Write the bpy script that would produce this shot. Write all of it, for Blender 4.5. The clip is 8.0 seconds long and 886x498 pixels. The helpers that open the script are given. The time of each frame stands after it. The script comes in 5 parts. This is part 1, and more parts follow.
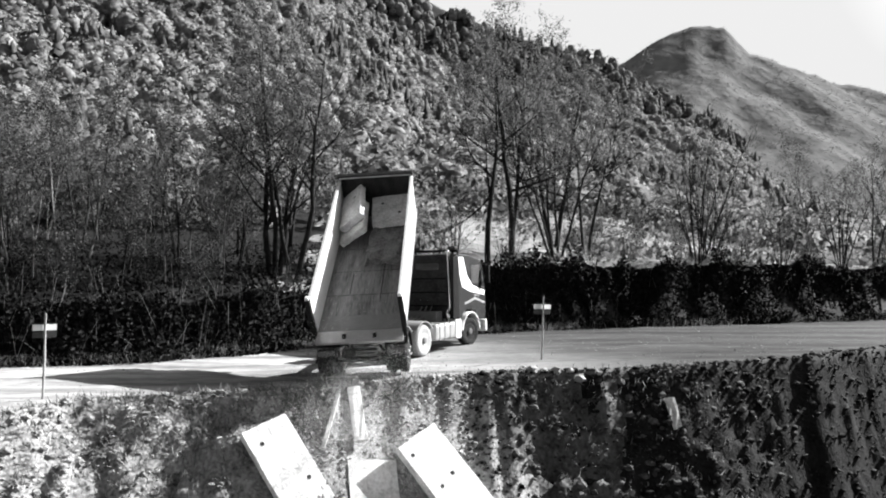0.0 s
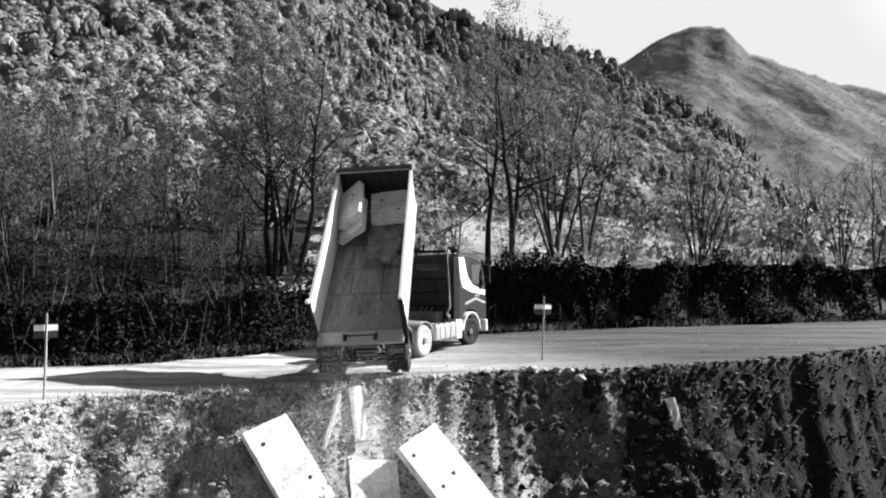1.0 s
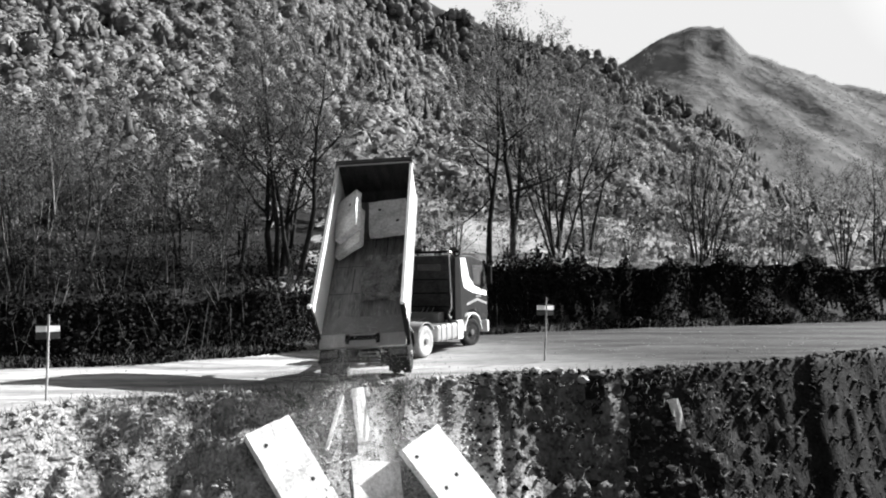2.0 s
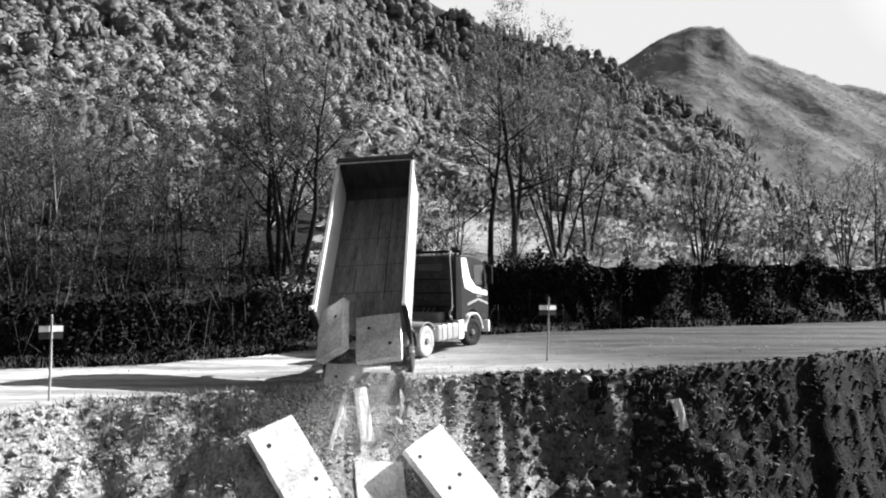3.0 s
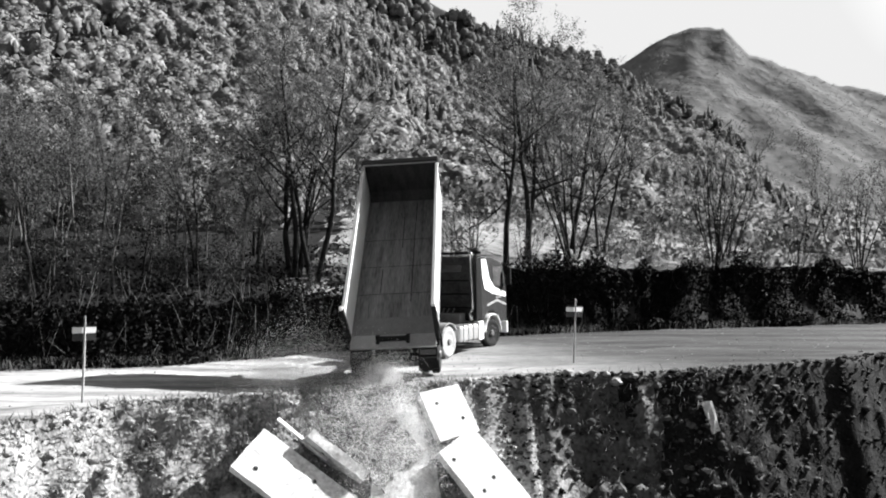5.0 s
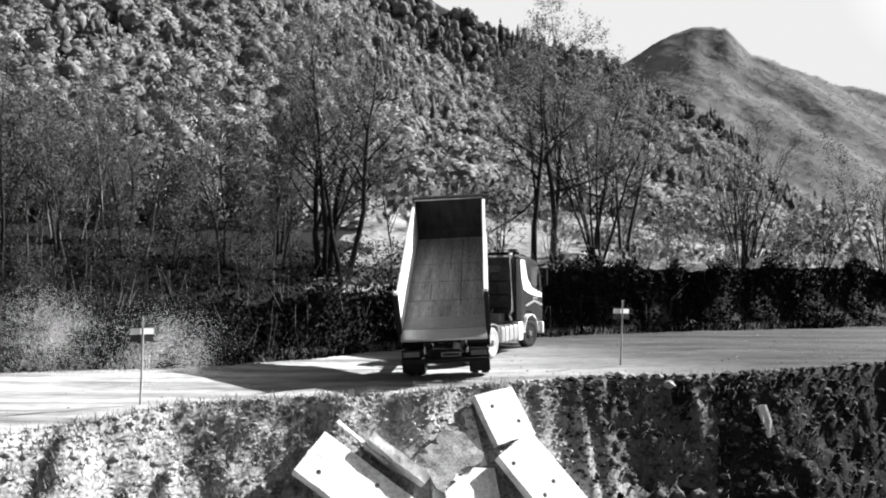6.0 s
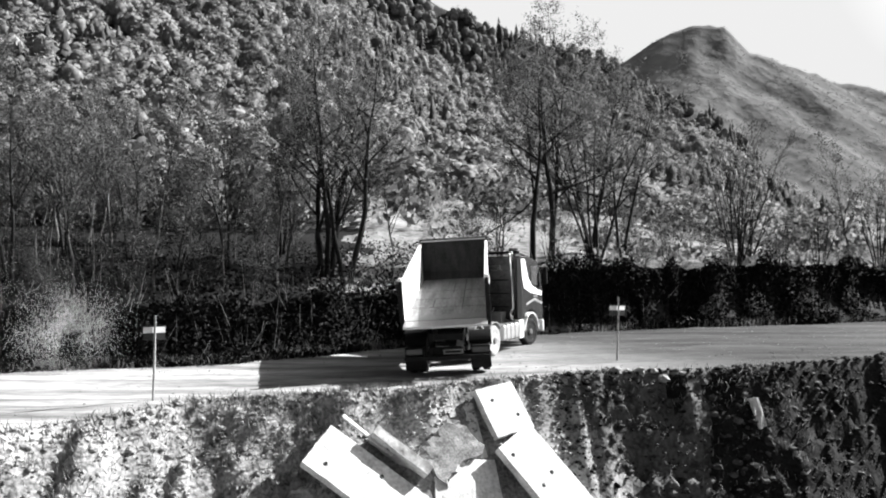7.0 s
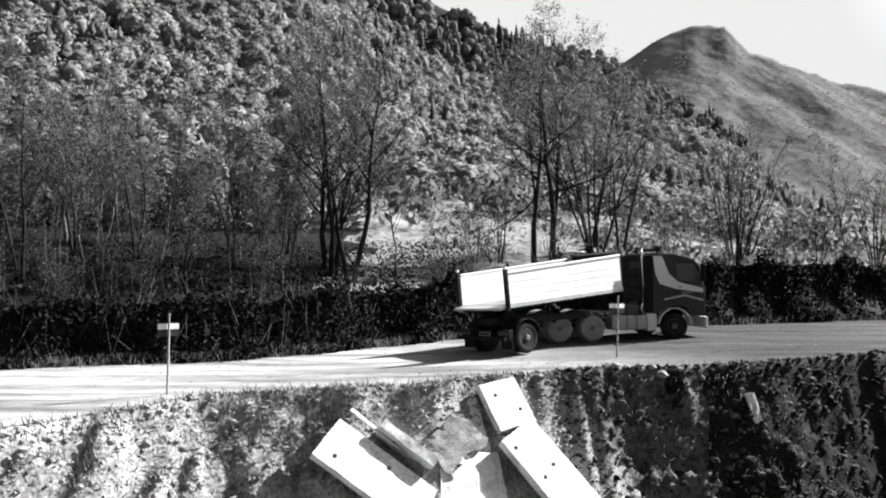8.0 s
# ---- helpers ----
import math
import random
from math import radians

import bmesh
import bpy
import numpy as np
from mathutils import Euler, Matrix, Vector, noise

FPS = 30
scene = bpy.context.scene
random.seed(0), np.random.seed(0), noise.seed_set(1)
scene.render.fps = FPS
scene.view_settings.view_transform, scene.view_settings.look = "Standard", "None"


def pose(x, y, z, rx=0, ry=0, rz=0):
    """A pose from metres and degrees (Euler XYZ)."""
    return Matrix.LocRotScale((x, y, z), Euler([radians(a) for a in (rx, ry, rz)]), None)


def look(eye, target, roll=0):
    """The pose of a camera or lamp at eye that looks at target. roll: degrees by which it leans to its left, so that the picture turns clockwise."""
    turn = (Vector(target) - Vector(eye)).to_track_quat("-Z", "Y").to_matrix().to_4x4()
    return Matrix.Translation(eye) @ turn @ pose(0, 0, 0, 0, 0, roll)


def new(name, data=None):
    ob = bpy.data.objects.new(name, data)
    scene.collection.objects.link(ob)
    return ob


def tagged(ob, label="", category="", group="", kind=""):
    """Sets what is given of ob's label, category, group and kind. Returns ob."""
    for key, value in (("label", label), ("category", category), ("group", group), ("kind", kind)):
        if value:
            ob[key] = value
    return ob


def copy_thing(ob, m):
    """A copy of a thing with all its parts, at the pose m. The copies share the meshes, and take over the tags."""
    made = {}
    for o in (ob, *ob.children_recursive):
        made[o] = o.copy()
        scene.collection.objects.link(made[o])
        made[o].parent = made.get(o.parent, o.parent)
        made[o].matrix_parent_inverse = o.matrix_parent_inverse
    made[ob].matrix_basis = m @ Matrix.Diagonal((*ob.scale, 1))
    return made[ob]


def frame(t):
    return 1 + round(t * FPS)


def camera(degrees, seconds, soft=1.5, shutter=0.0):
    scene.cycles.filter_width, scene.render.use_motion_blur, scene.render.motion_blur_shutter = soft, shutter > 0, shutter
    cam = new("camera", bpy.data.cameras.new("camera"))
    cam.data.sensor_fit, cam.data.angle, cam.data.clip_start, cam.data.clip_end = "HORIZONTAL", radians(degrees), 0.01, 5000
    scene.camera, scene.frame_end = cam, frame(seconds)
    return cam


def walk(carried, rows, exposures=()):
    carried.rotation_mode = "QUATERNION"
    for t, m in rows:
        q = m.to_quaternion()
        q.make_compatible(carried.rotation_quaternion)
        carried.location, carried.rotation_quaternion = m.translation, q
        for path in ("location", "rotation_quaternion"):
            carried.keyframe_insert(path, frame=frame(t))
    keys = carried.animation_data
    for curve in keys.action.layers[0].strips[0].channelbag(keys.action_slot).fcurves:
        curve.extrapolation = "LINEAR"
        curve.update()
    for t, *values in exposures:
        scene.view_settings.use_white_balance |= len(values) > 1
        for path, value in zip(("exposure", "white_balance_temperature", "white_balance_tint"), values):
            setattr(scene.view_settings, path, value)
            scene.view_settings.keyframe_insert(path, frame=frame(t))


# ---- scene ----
cam = camera(63.9, 8.0, 2.0)
PATH = [
    (0, (-0.319, -0.677, 3.224), (-0.295, 1.323, 3.257), 0.1),
    (0.5, (-0.318, -0.677, 3.227), (-0.293, 1.323, 3.26), 0.1),
    (1, (-0.34, -0.689, 3.232), (-0.316, 1.311, 3.265), 0.1),
    (1.5, (-0.379, -0.663, 3.254), (-0.354, 1.337, 3.287), 0.1),
    (3, (-0.496, -0.64, 3.252), (-0.471, 1.36, 3.285), 0.1),
    (3.5, (-0.531, -0.633, 3.242), (-0.507, 1.366, 3.276), 0.1),
    (4, (-0.583, -0.634, 3.24), (-0.559, 1.365, 3.274), 0.1),
    (4.5, (-0.676, -0.623, 3.247), (-0.65, 1.376, 3.282), 0.1),
    (6, (-2.75, -0.323, 3.33), (-2.725, 1.677, 3.361), 0.4),
    (6.5, (-2.608, -0.538, 3.274), (-2.58, 1.462, 3.304), 0.1),
    (7, (-2.773, -0.935, 3.302), (-2.748, 1.064, 3.334), 0.0),
    (7.5, (-2.771, -1.215, 3.271), (-2.745, 0.785, 3.303), 0.1),
    (8, (-2.903, -1.471, 3.269), (-2.878, 0.529, 3.301), 0.0),
]
walk(cam, [(t, look(eye, target, roll)) for t, eye, target, roll in PATH], [(0, 2.0), (8, 2.0)])

# ---- light ----
SUN_AZ = radians(64)      # from +y towards +x
SUN_EL = radians(34)
world = bpy.data.worlds.new("world")
scene.world = world
world.use_nodes = True
wn = world.node_tree
sky = wn.nodes.new("ShaderNodeTexSky")
sky.sky_type = 'NISHITA'
sky.sun_disc = False
sky.sun_elevation, sky.sun_rotation = SUN_EL, SUN_AZ
sky.dust_density = 10.0
grey_sky = wn.nodes.new("ShaderNodeRGBToBW")
wn.links.new(sky.outputs[0], grey_sky.inputs[0])
# thin white haze lies all round above the horizon
sky_way = wn.nodes.new("ShaderNodeTexCoord")
sky_up = wn.nodes.new("ShaderNodeSeparateXYZ")
wn.links.new(sky_way.outputs["Generated"], sky_up.inputs[0])
haze = wn.nodes.new("ShaderNodeMapRange")
haze.interpolation_type = 'SMOOTHSTEP'
haze.inputs["From Min"].default_value, haze.inputs["From Max"].default_value = 0.34, 0.62
haze.inputs["To Min"].default_value, haze.inputs["To Max"].default_value = 9.4, 0.0
wn.links.new(sky_up.outputs[2], haze.inputs[0])
hazy = wn.nodes.new("ShaderNodeMath")
hazy.operation = 'MAXIMUM'
wn.links.new(grey_sky.outputs[0], hazy.inputs[0])
wn.links.new(haze.outputs[0], hazy.inputs[1])
wn.links.new(hazy.outputs[0], wn.nodes["Background"].inputs[0])
wn.nodes["Background"].inputs[1].default_value = 0.023
sun = new("sun", bpy.data.lights.new("sun", 'SUN'))
sun.data.energy, sun.data.angle = 5.0, radians(0.5)
sun.matrix_world = look((math.sin(SUN_AZ) * 50, math.cos(SUN_AZ) * 50, math.tan(SUN_EL) * 50), (0, 0, 0))


# ---- materials ----
def grey(name, dark, light, scale=4.0, rough=0.8, metal=0.0, bump=0.3, fine=30.0, spots=0.0, random_by='', depth=0.02, thin=0.0, stretch=(1, 1, 1)):
    """A matt or glossy surface between two tones, with coarse stains, fine grain and relief."""
    m = bpy.data.materials.new(name)
    m.use_nodes = True
    n, l = m.node_tree.nodes, m.node_tree.links
    b = n["Principled BSDF"]
    b.inputs["Roughness"].default_value, b.inputs["Metallic"].default_value = rough, metal
    if rough >= 0.45:
        b.inputs["Specular IOR Level"].default_value = 0.06   # dusty, dull surfaces
    co = n.new("ShaderNodeTexCoord")
    big = n.new("ShaderNodeTexNoise")
    big.inputs["Scale"].default_value, big.inputs["Detail"].default_value = scale, 6
    small = n.new("ShaderNodeTexNoise")
    small.inputs["Scale"].default_value, small.inputs["Detail"].default_value = fine, 4
    place = n.new("ShaderNodeMapping")
    place.inputs["Scale"].default_value = stretch
    l.new(co.outputs["Object"], place.inputs["Vector"])
    for k in (big, small):
        l.new(place.outputs[0], k.inputs["Vector"])
    mix = n.new("ShaderNodeMath")
    mix.operation = 'MULTIPLY_ADD'
    l.new(small.outputs[0], mix.inputs[0])
    mix.inputs[1].default_value = 0.5
    half = n.new("ShaderNodeMath")
    half.operation = 'MULTIPLY'
    l.new(big.outputs[0], half.inputs[0])
    half.inputs[1].default_value = 0.5
    l.new(half.outputs[0], mix.inputs[2])
    value = mix.outputs[0]
    if random_by:
        r = n.new("ShaderNodeNewGeometry") if random_by == 'island' else n.new("ShaderNodeObjectInfo")
        add = n.new("ShaderNodeMath")
        add.operation = 'MULTIPLY_ADD'
        l.new(r.outputs["Random Per Island" if random_by == 'island' else "Random"], add.inputs[0])
        add.inputs[1].default_value = 0.5
        sub = n.new("ShaderNodeMath")
        sub.operation = 'SUBTRACT'
        sub.inputs[1].default_value = 0.25
        l.new(value, sub.inputs[0])
        l.new(sub.outputs[0], add.inputs[2])
        value = add.outputs[0]
    ramp = n.new("ShaderNodeValToRGB")
    ramp.color_ramp.elements[0].position, ramp.color_ramp.elements[1].position = 0.32, 0.68
    ramp.color_ramp.elements[0].color = (dark, dark, dark, 1)
    ramp.color_ramp.elements[1].color = (light, light, light, 1)
    l.new(value, ramp.inputs[0])
    l.new(ramp.outputs[0], b.inputs["Base Color"])
    if thin:
        # leaves let part of the light through
        through_leaf = n.new("ShaderNodeBsdfTranslucent")
        l.new(ramp.outputs[0], through_leaf.inputs[0])
        both = n.new("ShaderNodeMixShader")
        both.inputs[0].default_value = thin
        l.new(b.outputs[0], both.inputs[1])
        l.new(through_leaf.outputs[0], both.inputs[2])
        l.new(both.outputs[0], n["Material Output"].inputs[0])
    if bump:
        bp = n.new("ShaderNodeBump")
        bp.inputs["Strength"].default_value, bp.inputs["Distance"].default_value = bump, depth
        l.new(mix.outputs[0], bp.inputs["Height"])
        l.new(bp.outputs[0], b.inputs["Normal"])
    return m


M = {
    "gravel": grey("gravel", 0.035, 0.1, 0.3, 0.95, 0, 0.8, 9, depth=0.03, stretch=(0.22, 1, 1)),
    "soil": grey("soil", 0.035, 0.36, 1.5, 0.95, 0, 0.9, 12, depth=0.06),
    # middle tone between the pale soil and the soil toned for shade
    "mid_soil": grey("mid_soil", 0.012, 0.13, 2.2, 0.95, 0, 1.0, 9, depth=0.08),
    # the right bank's shade is put into this near-black soil tone
    "shaded_soil": grey("shaded_soil", 0.003, 0.024, 1.6, 0.95, 0, 1.0, 11, depth=0.08),
    # dark ground under hedge and left-hand wood, with tree shade put into the tone
    "shaded_humus": grey("shaded_humus", 0.004, 0.012, 0.8, 0.95, 0, 0.6, 9, depth=0.05),
    "rock": grey("rock", 0.06, 0.24, 2.0, 0.9, 0, 0.6, 14, random_by='island'),
    # rock darkened to carry the same bank shade
    "shaded_rock": grey("shaded_rock", 0.004, 0.05, 2.0, 0.9, 0, 0.6, 14, random_by='island'),
    "grass": grey("dry_grass", 0.05, 0.28, 1.5, 0.8, 0, 0, 10, random_by='island', thin=0.3),
    "field": grey("meadow", 0.03, 0.26, 0.22, 0.95, 0, 1.0, 1.4, depth=0.4),
    "pale_leaf": grey("pale_leaf", 0.09, 0.3, 0.3, 0.8, 0, 0, 3, random_by='island', thin=0.4),
    "thicket": grey("thicket_leaf", 0.04, 0.22, 0.5, 0.8, 0, 0, 5, random_by='island', thin=0.4),
    # ground tone holds the shade in the gaps between crowns
    "hill": grey("shaded_forest_floor", 0.012, 0.03, 0.02, 0.95, 0, 0.3, 0.2),
    "far_crown": grey("far_foliage", 0.035, 0.31, 0.03, 0.9, 0, 0.6, 0.8, depth=0.8, thin=0.3),
    "fir": grey("fir_needles", 0.035, 0.11, 0.05, 0.9, 0, 0, 0.6, thin=0.2),
    # a little distance haze is put into this tone: darks lifted, range narrowed
    "ridge_crown": grey("ridge_hazed_foliage", 0.06, 0.2, 0.03, 0.9, 0, 0, 0.3, thin=0.3),
    # stronger distance haze painted into the grey of the far slope and its crowns
    "haze_crown": grey("distant_hazed_foliage", 0.05, 0.14, 0.005, 0.95, 0, 1.0, 0.03, depth=12.0, thin=0.3),
    "bark": grey("bark", 0.008, 0.036, 1.5, 0.9, 0, 0.6, 18),
    "pale_bark": grey("pale_bark", 0.035, 0.19, 2.5, 0.85, 0, 0.5, 18),
    "leaf": grey("leaf", 0.035, 0.15, 2.0, 0.7, 0, 0, 10, random_by='island', thin=0.4),
    # leaf tone taken down to near black to hold the hedge's shade
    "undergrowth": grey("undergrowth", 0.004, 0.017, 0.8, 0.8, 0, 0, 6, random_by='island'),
    "concrete": grey("concrete", 0.3, 0.72, 1.8, 0.85, 0, 0.35, 14, depth=0.015),
    "old_concrete": grey("stained_concrete", 0.03, 0.26, 4.0, 0.9, 0, 0.6, 22, depth=0.03),
    "hole_shade": grey("socket", 0.02, 0.05, 5, 0.9, 0, 0, 20),
    "white_paint": grey("white_paint", 0.6, 0.75, 1.5, 0.35, 0, 0.05, 20),
    "bed_steel": grey("worn_steel", 0.01, 0.05, 1.6, 0.5, 0.2, 0.2, 12, depth=0.006, stretch=(3, 0.35, 1)),
    "floor_steel": grey("floor_steel", 0.06, 0.3, 1.4, 0.45, 0.2, 0.2, 10, depth=0.006, stretch=(3, 0.3, 1)),
    "dark_paint": grey("dark_paint", 0.025, 0.04, 1.5, 0.22, 0, 0.02, 20),
    "black": grey("black_plastic", 0.006, 0.015, 3, 0.5, 0, 0.1, 25),
    "dusty_panel": grey("dusty_panel", 0.02, 0.075, 2.2, 0.5, 0, 0.1, 16),
    "chassis": grey("chassis_paint", 0.008, 0.025, 3, 0.6, 0, 0.2, 25),
    "rubber": grey("rubber", 0.012, 0.035, 3, 0.85, 0, 0.3, 30),
    "dusty_rubber": grey("dusty_rubber", 0.2, 0.36, 3, 0.9, 0, 0.3, 30),
    "rim": grey("rim", 0.1, 0.22, 4, 0.45, 0.5, 0.1, 20),
    "chrome": grey("chrome", 0.6, 0.75, 4, 0.2, 1.0, 0.0, 20),
    "alu": grey("aluminium", 0.35, 0.5, 3, 0.4, 0.6, 0.05, 20),
    "wood": grey("stake_wood", 0.2, 0.35, 3, 0.8, 0, 0.3, 20),
    "dust": grey("dust", 0.75, 0.85, 3, 1.0, 0, 0, 20, thin=0.5),
    "plate_grey": grey("plate_grey", 0.16, 0.24, 4, 0.5, 0, 0.05, 20),
    "lamp": grey("lamp_glass", 0.03, 0.06, 4, 0.2, 0, 0.05, 20),
}


def yard_material():
    """Dark gravel that turns paler towards the tipping place, with streaks along the wheel tracks."""
    m = M["gravel"]
    n, l = m.node_tree.nodes, m.node_tree.links
    b, dark = n["Principled BSDF"], n["Color Ramp"]
    co = n["Texture Coordinate"]
    xyz = n.new("ShaderNodeSeparateXYZ")
    l.new(co.outputs["Object"], xyz.inputs[0])
    slant = n.new("ShaderNodeMath")
    slant.operation = 'MULTIPLY_ADD'
    l.new(xyz.outputs[1], slant.inputs[0])
    slant.inputs[1].default_value = 0.55
    l.new(xyz.outputs[0], slant.inputs[2])
    tracks = n.new("ShaderNodeTexNoise")
    tracks.inputs["Scale"].default_value, tracks.inputs["Detail"].default_value = 0.9, 5
    turn = n.new("ShaderNodeMapping")
    turn.inputs["Rotation"].default_value = (0, 0, -0.25)
    turn.inputs["Scale"].default_value = (0.14, 1.3, 1)
    l.new(co.outputs["Object"], turn.inputs[0])
    l.new(turn.outputs[0], tracks.inputs["Vector"])
    wob = n.new("ShaderNodeMath")
    wob.operation = 'MULTIPLY_ADD'
    l.new(tracks.outputs[0], wob.inputs[0])
    wob.inputs[1].default_value = 14.0
    l.new(slant.outputs[0], wob.inputs[2])
    mask = n.new("ShaderNodeMapRange")
    mask.inputs["From Min"].default_value, mask.inputs["From Max"].default_value = 17.5, 25.5
    mask.inputs["To Min"].default_value, mask.inputs["To Max"].default_value = 3.7, 0.62
    l.new(wob.outputs[0], mask.inputs[0])
    ruts = n.new("ShaderNodeMapRange")
    ruts.inputs["From Min"].default_value, ruts.inputs["From Max"].default_value = 0.38, 0.62
    ruts.inputs["To Min"].default_value, ruts.inputs["To Max"].default_value = 0.5, 1.25
    l.new(tracks.outputs[0], ruts.inputs[0])
    worn = n.new("ShaderNodeMath")
    worn.operation = 'MULTIPLY'
    l.new(mask.outputs[0], worn.inputs[0])
    l.new(ruts.outputs[0], worn.inputs[1])
    paler = n.new("ShaderNodeVectorMath")
    paler.operation = 'SCALE'
    l.new(dark.outputs[0], paler.inputs[0])
    l.new(worn.outputs[0], paler.inputs["Scale"])
    l.new(paler.outputs[0], b.inputs["Base Color"])


yard_material()
glass = bpy.data.materials.new("glass")
glass.use_nodes = True
_b = glass.node_tree.nodes["Principled BSDF"]
_b.inputs["Base Color"].default_value = (0.6, 0.6, 0.6, 1)
_b.inputs["Roughness"].default_value = 0.03
_b.inputs["Transmission Weight"].default_value = 0.9
M["glass"] = glass


# ---- mesh helpers ----
def mesh_of(name, bm, material, smooth=False):
    me = bpy.data.meshes.new(name)
    bm.normal_update()
    bm.to_mesh(me)
    bm.free()
    for mat in material if isinstance(material, (list, tuple)) else [material]:
        me.materials.append(mat)
    if smooth:
        me.polygons.foreach_set("use_smooth", [True] * len(me.polygons))
    return me


def part(name, bm, material, parent=None, label="", smooth=False):
    """Links a bmesh as one mesh object, under a thing or a part where one is given."""
    ob = new(name, mesh_of(name, bm, material, smooth))
    if parent:
        ob.parent = parent
    return tagged(ob, label)


def box(bm, x0, x1, y0, y1, z0, z1, bevel=0.0, m=None):
    r = bmesh.ops.create_cube(bm, size=1)
    v = r["verts"]
    for p in v:
        p.co = Vector((x0 + (p.co.x + .5) * (x1 - x0), y0 + (p.co.y + .5) * (y1 - y0), z0 + (p.co.z + .5) * (z1 - z0)))
        if m:
            p.co = m @ p.co
    if bevel:
        e = list({e for p in v for e in p.link_edges})
        bmesh.ops.bevel(bm, geom=e, offset=bevel, segments=2, affect='EDGES', profile=0.6)
    return bm


def prism(bm, outline, x0, x1, bevel=0.0):
    """A body with this outline in the y-z plane, from x0 to x1."""
    a = [bm.verts.new((x0, y, z)) for y, z in outline]
    b = [bm.verts.new((x1, y, z)) for y, z in outline]
    n = len(a)
    f = [bm.faces.new(a), bm.faces.new(b[::-1])]
    for i in range(n):
        f.append(bm.faces.new((a[i], b[i], b[(i + 1) % n], a[(i + 1) % n])))
    bmesh.ops.recalc_face_normals(bm, faces=f)
    if bevel:
        e = list({e for k in f for e in k.edges})
        bmesh.ops.bevel(bm, geom=e, offset=bevel, segments=2, affect='EDGES', profile=0.6)
    return bm


def lathe(bm, profile, m=None, n=28):
    """Turns (radius, x) pairs round the x axis."""
    rings = []
    for r, x in profile:
        rings.append([bm.verts.new((x, r * math.cos(2 * math.pi * i / n), r * math.sin(2 * math.pi * i / n))) for i in range(n)])
    f = []
    for a, b in zip(rings, rings[1:]):
        for i in range(n):
            f.append(bm.faces.new((a[i], a[(i + 1) % n], b[(i + 1) % n], b[i])))
    f.append(bm.faces.new(rings[0]))
    f.append(bm.faces.new(rings[-1][::-1]))
    bmesh.ops.recalc_face_normals(bm, faces=f)
    if m:
        for ring in rings:
            for v in ring:
                v.co = m @ v.co
    return bm


def tube(bm, points, radii, n=6):
    """A tapering tube along points."""
    rings = []
    for i, p in enumerate(points):
        a = points[max(i - 1, 0)]
        b = points[min(i + 1, len(points) - 1)]
        q = (Vector(b) - Vector(a)).to_track_quat('Z', 'Y')
        rings.append([bm.verts.new(Vector(p) + q @ Vector((radii[i] * math.cos(2 * math.pi * k / n), radii[i] * math.sin(2 * math.pi * k / n), 0))) for k in range(n)])
    for a, b in zip(rings, rings[1:]):
        for k in range(n):
            bm.faces.new((a[k], a[(k + 1) % n], b[(k + 1) % n], b[k]))
    bm.faces.new(rings[-1])
    bm.faces.new(rings[0][::-1])
    return bm


def from_arrays(name, verts, faces, material, smooth=False):
    me = bpy.data.meshes.new(name)
    me.from_pydata(verts, [], faces)
    me.update()
    me.materials.append(material)
    if smooth:
        me.polygons.foreach_set("use_smooth", [True] * len(me.polygons))
    return me


# ---- terrain ----
EDGE_X = [-60, -30, -14, -9.5, -8.5, -6.6, -3.3, -0.5, 1.9, 4, 7.2, 11.6, 17, 30, 60]
EDGE_Y = [-30, -4, 9.5, 14.6, 16.0, 16.7, 17.5, 18.8, 19.25, 19.3, 19.9, 21.7, 25.2, 33, 47]
FAR_X = [-60, -30, -13.6, -9, -5, 0, 3.3, 12, 25, 60]
FAR_Y = [10, 16, 21.5, 22.6, 26, 30, 31, 33, 37, 46]


def edge(x):
    return np.interp(x, EDGE_X, EDGE_Y)


def yard(x, y):
    """The gravel yard's height, with its slight fall to the left and to the camera."""
    return 0.02 * (np.clip(x, -4, 8) + 2.4) + 0 * y


def fbm(x, y, s, o=4):
    v, a = 0.0, 1.0
    for k in range(o):
        v += a * noise.noise(Vector((x * s, y * s, 7.3 * k)))
        a *= 0.5
        s *= 2.1
    return v


